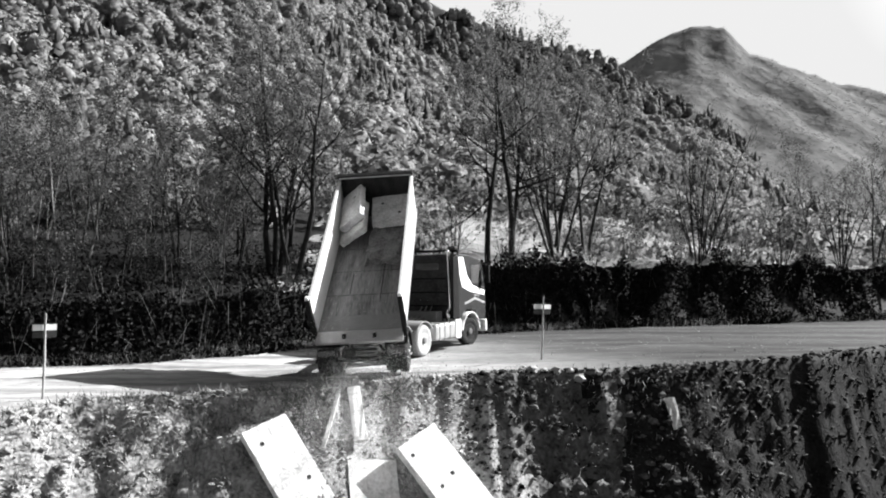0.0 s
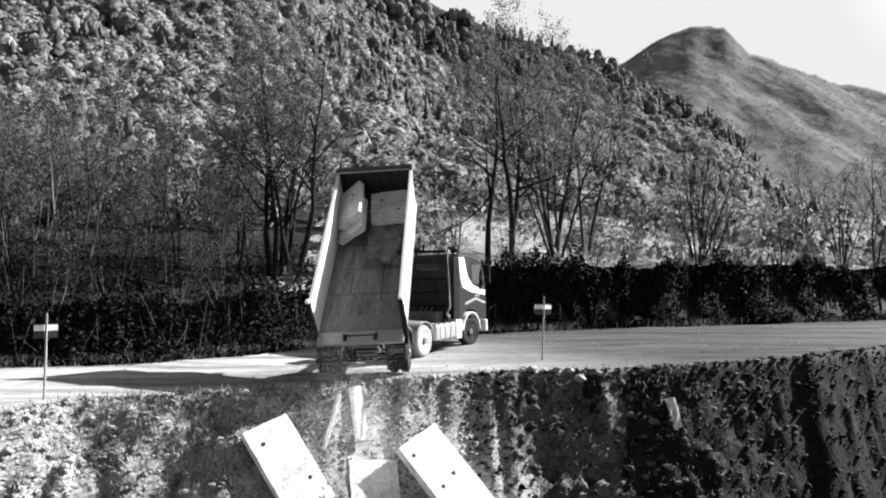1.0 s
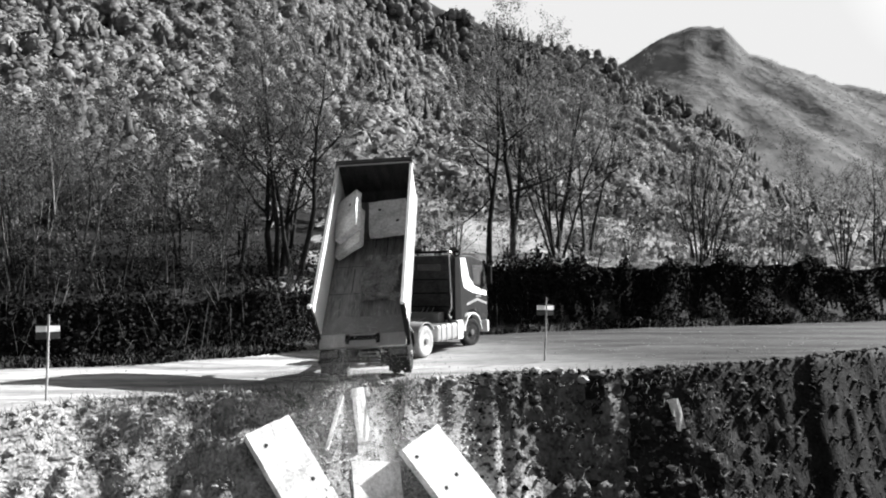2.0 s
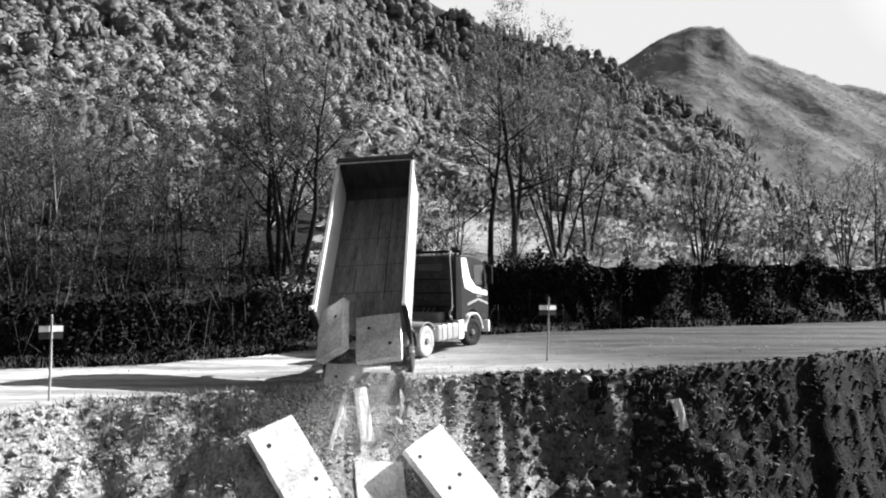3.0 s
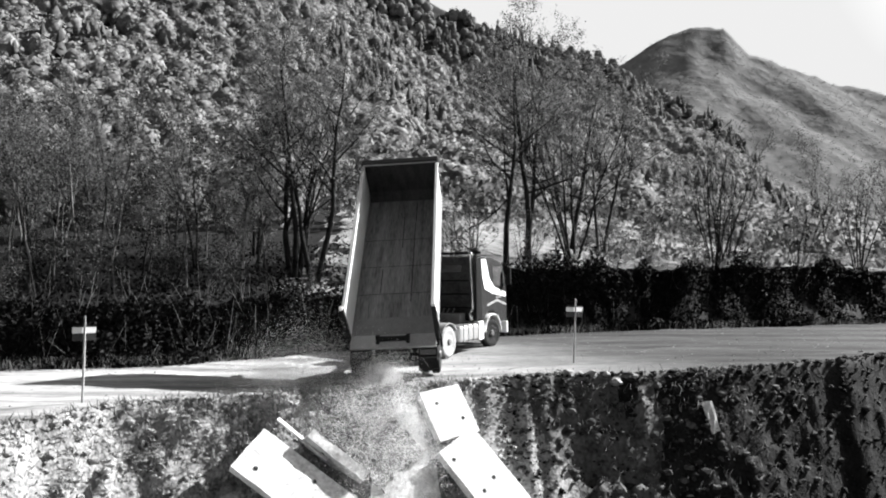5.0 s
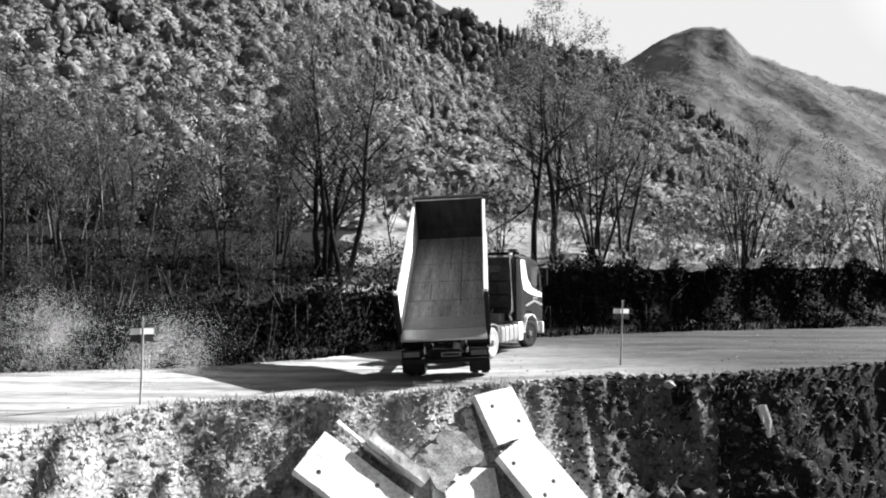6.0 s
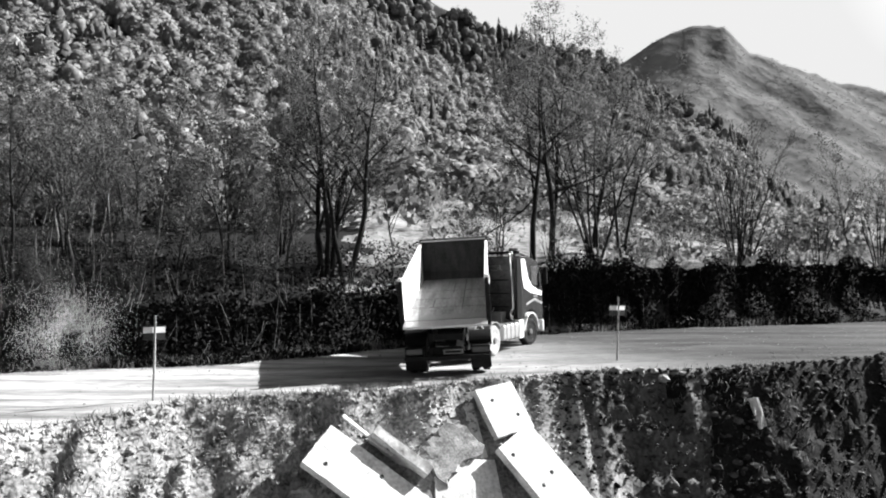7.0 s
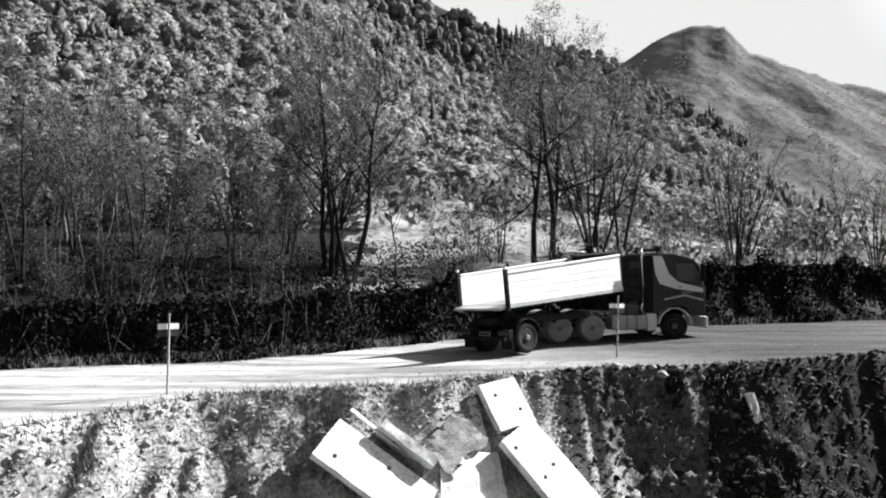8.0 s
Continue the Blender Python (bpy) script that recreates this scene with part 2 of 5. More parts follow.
def ground(x, y):
    calm_rim = 1.0 if x < 2 else 0.45
    e = edge(x) + calm_rim * 0.35 * noise.noise(Vector((x * 0.9, 3.1, 0))) + calm_rim * 0.15 * noise.noise(Vector((x * 3.1, 8.1, 0)))
    far = np.interp(x, FAR_X, FAR_Y)
    z = yard(x, y) + 0.03 * fbm(x, y, 0.6, 3)
    back = y - far
    if back > 0:
        rise = np.interp(x / max(y, 1), (-0.5, -0.1, 0, 0.26, 0.5, 0.7), (0.12, 0.125, 0.12, 0.09, 0.03, 0.0))
        wall = 1.85 + 0.85 * min(1, max(0, (x + 6) / 8)) + 0.35 * noise.noise(Vector((x * 0.25, 1.7, 0)))
        k = min(1, max(0, back + 0.4 * noise.noise(Vector((x * 0.5, 6.2, 0)))) / (1.05 if x > -3 else 1.5))
        z += wall * k * k * (3 - 2 * k) + 0.12 * fbm(x, y, 1.3, 3) * k + min(max(back - 5, 0), 150) * rise + 0.2 * fbm(x, y, 0.3) * min(1, back / 3)
    below = e - y
    if below > 0:
        drop = (1.12 + 0.6 * min(1, max(0, (x - 1.2) / 2.5)) + 0.9 * min(1, max(0, (x - 7.5) / 3))) * below
        drop = min(drop, 7.0)
        calm = max(0.0, min(1, (x + 5.6) / 0.8, (1.8 + 0.6 * below - x) / 0.8))
        bumpy = min(1, below * 1.5) * (1 - 0.72 * calm)
        z -= drop
        z += bumpy * ((0.24 if x < 2 else 0.34) * fbm(x, y if x < 2 else 12 + below * 2.6, 0.8, 5) + (0.16 if x < 2 else 0.12) * abs(fbm(x + 9, y * 0.6 if x < 2 else below * 2.4, 1.9, 4)) - (0.25 if x < 2 else 0.1) * min(1, below) * max(0, fbm(x * 1.3 + 40, y * 0.5 if x < 2 else below * 2, 0.8, 2)))
        if x < 2:
            clod = noise.noise(Vector((x * 1.9, below * 1.5, 11))) + 0.6 * noise.noise(Vector((x * 3.8, below * 2.6, 17)))
            z += min(1, below * 2.5) * (1 - 0.8 * calm) * 0.34 * clod
        else:
            z += min(1, below * 2.5) * 0.3 * (noise.noise(Vector((x * 1.7, below * 3.4, 11))) + 0.7 * noise.noise(Vector((x * 3.6, below * 6.0, 17))))
        near = 2.0 - y - 0.5
        if near > 0 and y < 1.5:
            z += min(near * 3.0, 8.3 + yard(x, 10) * 0)
            z = min(z, 1.75 + 0.05 * fbm(x, y, 0.8))
    return float(z)


def grid_axis(lo, a, b, hi, fine, grow):
    mid = list(np.arange(a, b, fine))
    up, down, s = [b], [a], fine
    while up[-1] < hi:
        s *= grow
        up.append(up[-1] + s)
    s = fine
    while down[-1] > lo:
        s *= grow
        down.append(down[-1] - s)
    return down[:0:-1] + mid + up


def build_ground():
    xs = grid_axis(-700, -13, 19, 900, 0.13, 1.12)
    ys = grid_axis(-300, 13, 26, 900, 0.105, 1.1)
    nx = len(xs)
    verts = [(x, y, ground(x, y)) for y in ys for x in xs]
    faces, mats = [], []
    for j in range(len(ys) - 1):
        for i in range(nx - 1):
            faces.append((j * nx + i, j * nx + i + 1, (j + 1) * nx + i + 1, (j + 1) * nx + i))
            x, y = xs[i], ys[j]
            k = 0
            wob = 0.6 * noise.noise(Vector((x * 0.9, y * 0.9, 4)))
            back = y - np.interp(x, FAR_X, FAR_Y)
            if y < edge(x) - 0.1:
                # slanting shadow edge drawn as a soil border; right of it the tones darken
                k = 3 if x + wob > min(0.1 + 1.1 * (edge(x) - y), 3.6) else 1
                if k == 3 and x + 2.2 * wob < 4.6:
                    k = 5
            elif back > 0:
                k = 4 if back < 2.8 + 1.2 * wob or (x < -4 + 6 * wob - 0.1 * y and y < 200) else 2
            mats.append(k)
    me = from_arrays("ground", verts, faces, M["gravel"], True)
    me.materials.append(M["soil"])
    for k in ("field", "shaded_soil", "shaded_humus", "mid_soil"):
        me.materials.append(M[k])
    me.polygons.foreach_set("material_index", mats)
    tagged(new("ground", me), "pale gravel yard with an earth bank and a meadow behind", "ground", kind="structure")


build_ground()


# ---- mountains and woods ----
def crest(u, table):
    return float(np.interp(u, [a for a, b in table], [b for a, b in table]))


# direction (x over y) and slope (z over y) of the crests
SPUR_CREST = [(-1.6, 0.75), (-0.6, 0.64), (-0.2, 0.43), (-0.134, 0.376), (-0.095, 0.348), (-0.055, 0.312), (-0.015, 0.277), (0.049, 0.255), (0.104, 0.23), (0.2, 0.217),
              (0.3, 0.2), (0.38, 0.183), (0.43, 0.152), (0.47, 0.118), (0.52, 0.085), (0.58, 0.045), (0.66, 0.02), (1.6, 0.01)]
RIDGE_CREST = [(-1.6, 0.7), (-0.4, 0.6), (-0.1, 0.42), (0.025, 0.36), (0.088, 0.33), (0.184, 0.302), (0.263, 0.282), (0.303, 0.255), (0.343, 0.23), (0.4, 0.203), (0.45, 0.15), (0.52, 0.06), (0.6, 0.02), (1.6, 0.01)]
FAR_CREST = [(0.0, 0.12), (0.16, 0.22), (0.255, 0.284), (0.295, 0.304), (0.327, 0.318), (0.367, 0.333), (0.385, 0.33), (0.414, 0.33), (0.43, 0.312), (0.446, 0.3), (0.502, 0.284), (0.566, 0.265), (0.636, 0.236), (0.8, 0.2), (1.6, 0.15)]


def slope_point(u, s, table, y0, y1, rough):
    y = y0 + (y1 - y0) * s
    x = u * y
    top = max(crest(u, table) * y1, 6)
    base = ground(x, y0) - 1
    z = base + (top - base) * (0.25 * s + 0.75 * s ** 1.4)
    z += rough * s * fbm(x, y, 0.006, 4 if y1 < 1000 else 7)
    return x, y, z


def build_mountain(name, table, y0, y1, rough, u0, u1, label, mat):
    nu, ns = 180, 70
    verts = [slope_point(u0 + (u1 - u0) * i / nu, j / ns, table, y0, y1, rough) for j in range(ns + 1) for i in range(nu + 1)]
    verts += [(x, y + 300, z - 200) for x, y, z in verts[-(nu + 1):]]
    faces = [(j * (nu + 1) + i, j * (nu + 1) + i + 1, (j + 1) * (nu + 1) + i + 1, (j + 1) * (nu + 1) + i) for j in range(ns + 1) for i in range(nu)]
    tagged(new(name, from_arrays(name, verts, faces, mat, True)), label, "mountain", kind="structure")


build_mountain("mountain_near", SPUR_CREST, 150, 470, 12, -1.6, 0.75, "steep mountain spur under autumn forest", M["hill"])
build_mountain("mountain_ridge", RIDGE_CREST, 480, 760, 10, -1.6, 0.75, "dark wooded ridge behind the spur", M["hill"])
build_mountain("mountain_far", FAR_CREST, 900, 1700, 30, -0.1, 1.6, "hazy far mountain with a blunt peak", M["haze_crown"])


def build_skylight_blocker():
    """An unseen dark slope, added behind the camera to block low skylight."""
    verts, faces, n, m = [], [], 60, 10
    for j in range(m + 1):
        r = 70 + 530 * j / m
        for i in range(n + 1):
            a = radians(112 + 186 * i / n)
            rise = 0.85 * min(1, (i + 1) / 8, (n + 1 - i) / 4)
            z = -2 + (r - 70) * rise + 9 * noise.noise(Vector((i * 0.4, j * 0.6, 3))) * min(1, j)
            verts.append((math.sin(a) * r, math.cos(a) * r, z))
    for j in range(m):
        for i in range(n):
            k = j * (n + 1) + i
            faces.append((k, k + 1, k + n + 2, k + n + 1))
    tagged(new("skylight_blocker", from_arrays("skylight_blocker", verts, faces, M["hill"], True)), "dark unseen slope added to block skylight", "mountain", kind="structure")


build_skylight_blocker()


def lump(rng, sub, ratio):
    bm = bmesh.new()
    bmesh.ops.create_icosphere(bm, subdivisions=sub, radius=1)
    off = Vector((rng.random() * 50, rng.random() * 50, 0))
    for v in bm.verts:
        d = 1 + 0.45 * noise.noise(v.co * 1.6 + off) + 0.3 * noise.noise(v.co * 4 + off)
        v.co = Vector((v.co.x * d, v.co.y * d, v.co.z * d * ratio))
    vs = [v.co.copy() for v in bm.verts]
    bm.verts.index_update()
    fs = [[v.index for v in f.verts] for f in bm.faces]
    bm.free()
    return vs, fs


def quads_mesh(name, corners, material):
    """A mesh of loose four-cornered leaves from an array (n, 4, 3)."""
    n = len(corners)
    me = bpy.data.meshes.new(name)
    me.vertices.add(n * 4)
    me.vertices.foreach_set("co", np.asarray(corners, np.float32).ravel())
    me.loops.add(n * 4)
    me.loops.foreach_set("vertex_index", np.arange(n * 4, dtype=np.int32))
    me.polygons.add(n)
    me.polygons.foreach_set("loop_start", np.arange(0, n * 4, 4, dtype=np.int32))
    me.update(calc_edges=True)
    me.validate()
    me.materials.append(material)
    return me


def leaf_quads(places, normals, sizes, rng, long=1.35):
    """Leaf clumps at places, facing along normals."""
    n = normals / np.linalg.norm(normals, axis=1)[:, None]
    side = np.cross(n, rng.normal(size=n.shape))
    side /= np.linalg.norm(side, axis=1)[:, None]
    up = np.cross(n, side)
    s = sizes[:, None]
    fold = n * s * 0.25
    return np.stack([places - up * s * long, places + side * s * 0.8 - fold, places + up * s * long, places - side * s * 0.8 - fold], axis=1)


def ball():
    bm = bmesh.new()
    bmesh.ops.create_icosphere(bm, subdivisions=2, radius=1)
    bm.verts.index_update()
    vs = np.array([v.co[:] for v in bm.verts])
    fs = np.array([[v.index for v in f.verts] for f in bm.faces])
    bm.free()
    return vs, fs


def cone_form():
    """A fir's body: tiers of ragged skirts round a point."""
    vs, fs, n = [], [], 9
    for k in range(5):
        top, low = 3.0 - 0.62 * k, 2.1 - 0.62 * k
        wide = 0.28 + 0.15 * k
        o = len(vs)
        vs.append((0, 0, top))
        for i in range(n):
            a = 2 * math.pi * (i + 0.5 * k) / n
            vs.append((math.cos(a) * wide, math.sin(a) * wide, low - (0.22 if i % 2 else 0.0)))
        fs += [(o, o + 1 + i, o + 1 + (i + 1) % n) for i in range(n)]
    return np.array(vs), np.array(fs)


def tris_mesh(name, verts, faces, material):
    me = bpy.data.meshes.new(name)
    me.vertices.add(len(verts))
    me.vertices.foreach_set("co", np.asarray(verts, np.float32).ravel())
    me.loops.add(len(faces) * 3)
    me.loops.foreach_set("vertex_index", np.asarray(faces, np.int32).ravel())
    me.polygons.add(len(faces))
    me.polygons.foreach_set("loop_start", np.arange(0, len(faces) * 3, 3, dtype=np.int32))
    me.update(calc_edges=True)
    me.polygons.foreach_set("use_smooth", [True] * len(faces))
    me.materials.append(material)
    return me


def build_woods(name, spots, size, per, mat, label, seed, tall=1.15, clump=1.0, core=0.0, fir=False, lift=0.7):
    """Crowns over many spots: a lobed body, and leaf clumps that fray its outline."""
    rng = np.random.default_rng(seed)
    spots = np.array(spots)
    n = len(spots)
    r = size * rng.uniform(0.55, 1.35, n)
    lobes = rng.normal(size=(n, 7, 3))
    lobes /= np.linalg.norm(lobes, axis=2)[:, :, None]

    def reach(d):
        near = np.max(np.einsum('npk,nlk->npl', d, lobes), axis=2)
        return 0.6 + 0.42 * np.clip(near, 0, 1) ** 3

    if core:
        vs, fs = cone_form() if fir else ball()
        d = np.repeat(vs[None], n, axis=0)
        if fir:
            p = d * rng.uniform(0.85, 1.15, (n, len(vs)))[:, :, None]
        else:
            p = d * (reach(d) * rng.uniform(0.88, 1.1, (n, len(vs))) * core)[:, :, None]
        p = p * r[:, None, None]
        p[:, :, 2] *= tall
        p += spots[:, None, :]
        p[:, :, 2] += r[:, None] * (0.1 if fir else lift)
        faces = (fs[None] + (np.arange(n) * len(vs))[:, None, None]).reshape(-1, 3)
        tagged(new(name, tris_mesh(name, p.reshape(-1, 3), faces, mat)), label, "woods", kind="stuff")
    if not per:
        return
    d = rng.normal(size=(n, per, 3))
    d /= np.linalg.norm(d, axis=2)[:, :, None]
    d[:, :, 2] = np.where(d[:, :, 2] < -0.5, -d[:, :, 2], d[:, :, 2])
    p = d * (reach(d) * rng.uniform(0.85, 1.1, (n, per)))[:, :, None] * r[:, None, None]
    p[:, :, 2] *= tall
    p += spots[:, None, :]
    p[:, :, 2] += r[:, None] * lift
    nor = d + rng.normal(size=d.shape) * 0.45
    size_each = np.repeat(r, per) * rng.uniform(0.12, 0.26, n * per) * clump
    me = quads_mesh(name + "_leaves", leaf_quads(p.reshape(-1, 3), nor.reshape(-1, 3), size_each, rng), mat)
    tagged(new(name + "_leaves", me), label, "woods", kind="stuff")


def wood_spots(table, y0, y1, rough, u0, u1, count, seed):
    rng = random.Random(seed)
    out = []
    for _ in range(count):
        u, s = rng.uniform(u0, u1), rng.random() ** 0.8
        if crest(u, table) < 0.04 and s > 0.35:
            continue
        out.append(slope_point(u, s, table, y0, y1, rough))
    return out


def plant(name, spots, size, per, mat, share, label, seed):
    """Broadleaf crowns with stands of firs, which keep to the gullies."""
    rng = random.Random(seed)
    firs, leafy = [], []
    for p in spots:
        stand = noise.noise(Vector((p[0] * 0.017, p[1] * 0.011, 2.2))) + 0.5 * noise.noise(Vector((p[0] * 0.05, p[1] * 0.03, 8)))
        (firs if stand + rng.gauss(0, 0.22) > share else leafy).append(p)
    build_woods(name, leafy, size, per, mat, "autumn broadleaf woods " + label, seed, 1.2, 0.66, 0.86)
    build_woods(name + "_firs", firs, size * 0.8, 0, M["fir"], "dark fir stands " + label, seed + 1, 1.05, 1.0, 1.0, True)


plant("woods", wood_spots(SPUR_CREST, 150, 470, 12, -0.75, 0.62, 5200, 3), 4.6, 62, M["far_crown"], 0.45, "on the mountain spur", 3)
plant("ridge_woods", [p for p in wood_spots(RIDGE_CREST, 480, 760, 10, -0.2, 0.55, 3000, 13) if p[1] > 560], 5.6, 16, M["ridge_crown"], 0.2, "on the ridge behind", 13)


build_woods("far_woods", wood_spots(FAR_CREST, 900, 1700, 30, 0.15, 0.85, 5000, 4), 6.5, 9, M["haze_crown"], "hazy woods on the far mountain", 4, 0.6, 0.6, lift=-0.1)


def foot_spots():
    """Thickets at the foot of the mountain, behind the trees of the yard."""
    rng = random.Random(8)
    out = []
    for _ in range(560):
        y = rng.uniform(56, 165)
        u = rng.uniform(-0.85, -0.06)
        if u > -0.2 and rng.random() < 0.75:
            continue
        out.append((u * y, y, ground(u * y, y)))
    for _ in range(70):
        y = rng.uniform(90, 165)
        u = rng.uniform(-0.05, 0.55)
        out.append((u * y, y, ground(u * y, y) - 0.8))
    return out


def verge_spots():
    """Pale willows at the far end of the meadow."""
    rng = random.Random(18)
    out = []
    for _ in range(150):
        y = rng.uniform(95, 170)
        u = rng.uniform(0.36, 0.85)
        out.append((u * y, y, ground(u * y, y) - 0.5))
    return out


build_woods("willow_thicket", verge_spots(), 3.2, 130, M["pale_leaf"], "pale willow thicket at the meadow's end", 16, 1.3, 0.6)
build_woods("foot_woods", foot_spots(), 2.8, 120, M["thicket"], "thin thickets at the mountain's foot", 6, 1.5, 0.62)


# ---- trees ----
def make_tree(seed, height, stems, spread, leaves, bark, girth, lean=(0.08, 0.28), first=0.25, kids=(9, 5, 3), leaf_size=0.1):
    """A tree of tapering stems, rising limbs and fine twigs; girth is the radius of a stem at its foot, first where its lowest limb leaves it."""
    rng = random.Random(seed)
    thing = new("tree")
    wood, twigs = bmesh.new(), bmesh.new()
    tips = []

    def grow(bm, p, d, length, r, level):
        pts, rad = [Vector(p)], [r]
        n = (9, 5, 3, 2)[level]
        lift = (0.05, 0.1, 0.06, 0.0)[level]
        for i in range(n):
            d = (d + Vector((rng.gauss(0, 1), rng.gauss(0, 1), rng.gauss(0, .5))) * (0.075, 0.15, 0.2, 0.25)[level] + Vector((0, 0, lift))).normalized()
            pts.append(pts[-1] + d * length / n)
            rad.append(max(r * (1 - (i + 1) / n) ** 0.8, 0.006))
        tube(bm, pts, rad, 7 if level == 0 else 4 if level == 1 else 3)
        if level == 3:
            tips.extend(pts[1:])
            return
        if level == 2:
            tips.extend(pts[1:])
        if level == 0:
            tips.append(pts[-1])
        count = kids[level]
        for k in range(count):
            low = first if level == 0 else 0.2
            f = low + (0.98 - low) * (k + rng.random()) / count
            i = min(int(f * n), n - 1)
            q = pts[i].lerp(pts[i + 1], f * n - i)
            way = (pts[i + 1] - pts[i]).normalized()
            side = Vector((rng.gauss(0, 1), rng.gauss(0, 1), rng.gauss(0, 0.3))).normalized()
            nd = (way * rng.uniform(0.5, 0.9) + side * rng.uniform(0.6, 1.1) * spread).normalized()
            long = length * rng.uniform(0.3, 0.5) * ((1.25 - 0.75 * f) if level == 0 else (1.1 - 0.4 * f))
            grow(twigs, q, nd, long, min(rad[i] * rng.uniform(0.4, 0.62), 0.09), level + 1)

    for s in range(stems):
        a = 6.28 * s / stems + rng.random()
        tip = 0.05 if stems == 1 else rng.uniform(*lean)
        d = Vector((math.cos(a) * tip, math.sin(a) * tip, 1)).normalized()
        off = 0.16 if stems > 1 else 0.0
        grow(wood, (math.cos(a) * off, math.sin(a) * off, -0.3), d, height * rng.uniform(0.75, 1.0), girth * rng.uniform(0.75, 1.0), 0)
    part("trunk", wood, bark, thing, smooth=True)
    part("crown", twigs, M["bark"], thing, "fine branching twigs")
    verts, faces = [], []
    for _ in range(leaves):
        p = rng.choice(tips) + Vector((rng.gauss(0, .16), rng.gauss(0, .16), rng.gauss(0, .16)))
        q = Euler((rng.random() * 6, rng.random() * 6, rng.random() * 6)).to_quaternion()
        s = leaf_size * rng.uniform(0.5, 1.3)
        o = len(verts)
        verts += [p + q @ Vector(c) * s for c in ((0, -.6, 0), (.36, 0, .1), (0, .6, 0), (-.36, 0, .1))]
        faces.append((o, o + 1, o + 2, o + 3))
    me = from_arrays("foliage", verts, faces, M["leaf"])
    f = new("foliage", me)
    f.parent = thing
    tagged(f, "thin scattering of small leaves")
    return thing


def place_trees():
    kinds = {
        "leaning": make_tree(1, 12.5, 1, 0.95, 6500, M["bark"], 0.19, first=0.3, kids=(12, 6, 3)),
        "great": make_tree(12, 15.0, 2, 0.95, 8500, M["bark"], 0.22, (0.03, 0.12), 0.3, (11, 6, 3)),
        "forked": make_tree(2, 12.5, 3, 0.9, 7000, M["bark"], 0.2, (0.06, 0.2), 0.22, (11, 6, 3)),
        "spreading": make_tree(23, 12.0, 5, 0.85, 7500, M["bark"], 0.11, (0.08, 0.42), 0.25, (8, 5, 3)),
        "slim": make_tree(3, 9.5, 1, 0.55, 1300, M["pale_bark"], 0.085, kids=(10, 5, 3)),
        "clump": make_tree(4, 7.8, 9, 0.4, 900, M["bark"], 0.06, (0.05, 0.42), 0.35, (6, 4, 2)),
        "twin": make_tree(5, 11.5, 2, 0.6, 2000, M["bark"], 0.1, (0.03, 0.14), 0.35, (9, 5, 3)),
        "thin": make_tree(6, 7.5, 1, 0.5, 1000, M["pale_bark"], 0.05, kids=(9, 4, 3)),
        "shrub": make_tree(7, 4.2, 7, 0.9, 700, M["bark"], 0.04, (0.1, 0.6), 0.15, (6, 4, 2), 0.08),
        "dark": make_tree(9, 7.0, 2, 0.7, 3000, M["bark"], 0.07, (0.03, 0.2), 0.15, (10, 5, 3), 0.12),
    }
    used = set()
    words = {
        "leaning": "tall slender alder with wide bare limbs", "great": "very tall twin-stemmed alder with thin autumn leaves",
        "forked": "three-stemmed alder with spreading dark limbs", "spreading": "many-limbed alder leaning out from one root",
        "slim": "slim pale-barked young birch", "clump": "many-stemmed bare willow clump",
        "twin": "twin-stemmed alder with sparse leaves", "thin": "thin pale sapling with few leaves",
        "shrub": "low spreading leafless shrub", "dark": "dark leafy young hornbeam in the thicket",
    }

    def put(kind, x, y, turn=0.0, size=1.0):
        m = Matrix.Translation((x, y, ground(x, y) - 0.1)) @ Matrix.Rotation(turn, 4, 'Z')
        if kind in used:
            ob = copy_thing(kinds[kind], m)
        else:
            used.add(kind)
            ob = kinds[kind]
            ob.matrix_world = m
        ob.scale = (size, size, size)
        tagged(ob, words[kind], "tree", "trees behind the yard")

    put("leaning", 2.5, 36.8, 0.5)
    put("great", 4.2, 41.3, 1.0)
    put("spreading", 6.9, 41.3, 1.2)
    put("twin", 9.6, 46, 2.2, 1.15)
    put("great", 7.4, 45, 3.4, 0.92)
    put("thin", 14.6, 47, 0.0, 0.85)
    put("clump", 15.4, 41.5, 0.4, 1.12)
    put("clump", 16.4, 42.5, 2.4, 0.85)
    put("clump", 20.4, 41.5, 1.9, 0.62)
    put("slim", 22.1, 41.5, 1.0, 0.95)
    put("clump", 24.0, 41.5, 0.4, 0.85)
    put("twin", 26.3, 42, 1.4, 0.7)
    put("forked", -7.9, 33.4, 0.3)
    put("great", -6.9, 32.6, 2.6, 0.78)
    put("slim", -5.0, 36.5, 2.0, 0.9)
    put("shrub", 0.65, 38, 0.0, 1.1)
    put("shrub", -0.6, 40, 1.6, 0.9)
    put("shrub", 3.6, 37, 2.6, 0.8)
    put("dark", 11.0, 50, 2.6, 0.6)
    put("shrub", 11.5, 42, 0.9, 0.8)
    put("shrub", 18.3, 42, 0.2, 0.8)
    # pale stems in front of the left-hand wood
    for x, y, kind, size in ((-14.2, 28.2, "slim", 0.95), (-17.0, 27.2, "slim", 0.85), (-11.9, 30, "thin", 1.1), (-19.6, 27.5, "twin", 0.8), (-10.2, 33, "thin", 1.0)):
        put(kind, x, y, x, size)
    rng = random.Random(11)
    for _ in range(46):
        x = rng.uniform(-36, -9.2)
        y = rng.uniform(29, 46) + (0 if x > -22 else -3)
        put(rng.choice(["twin", "slim", "thin", "thin", "slim", "twin", "thin"]), x, y, rng.random() * 6, rng.uniform(0.75, 1.15))
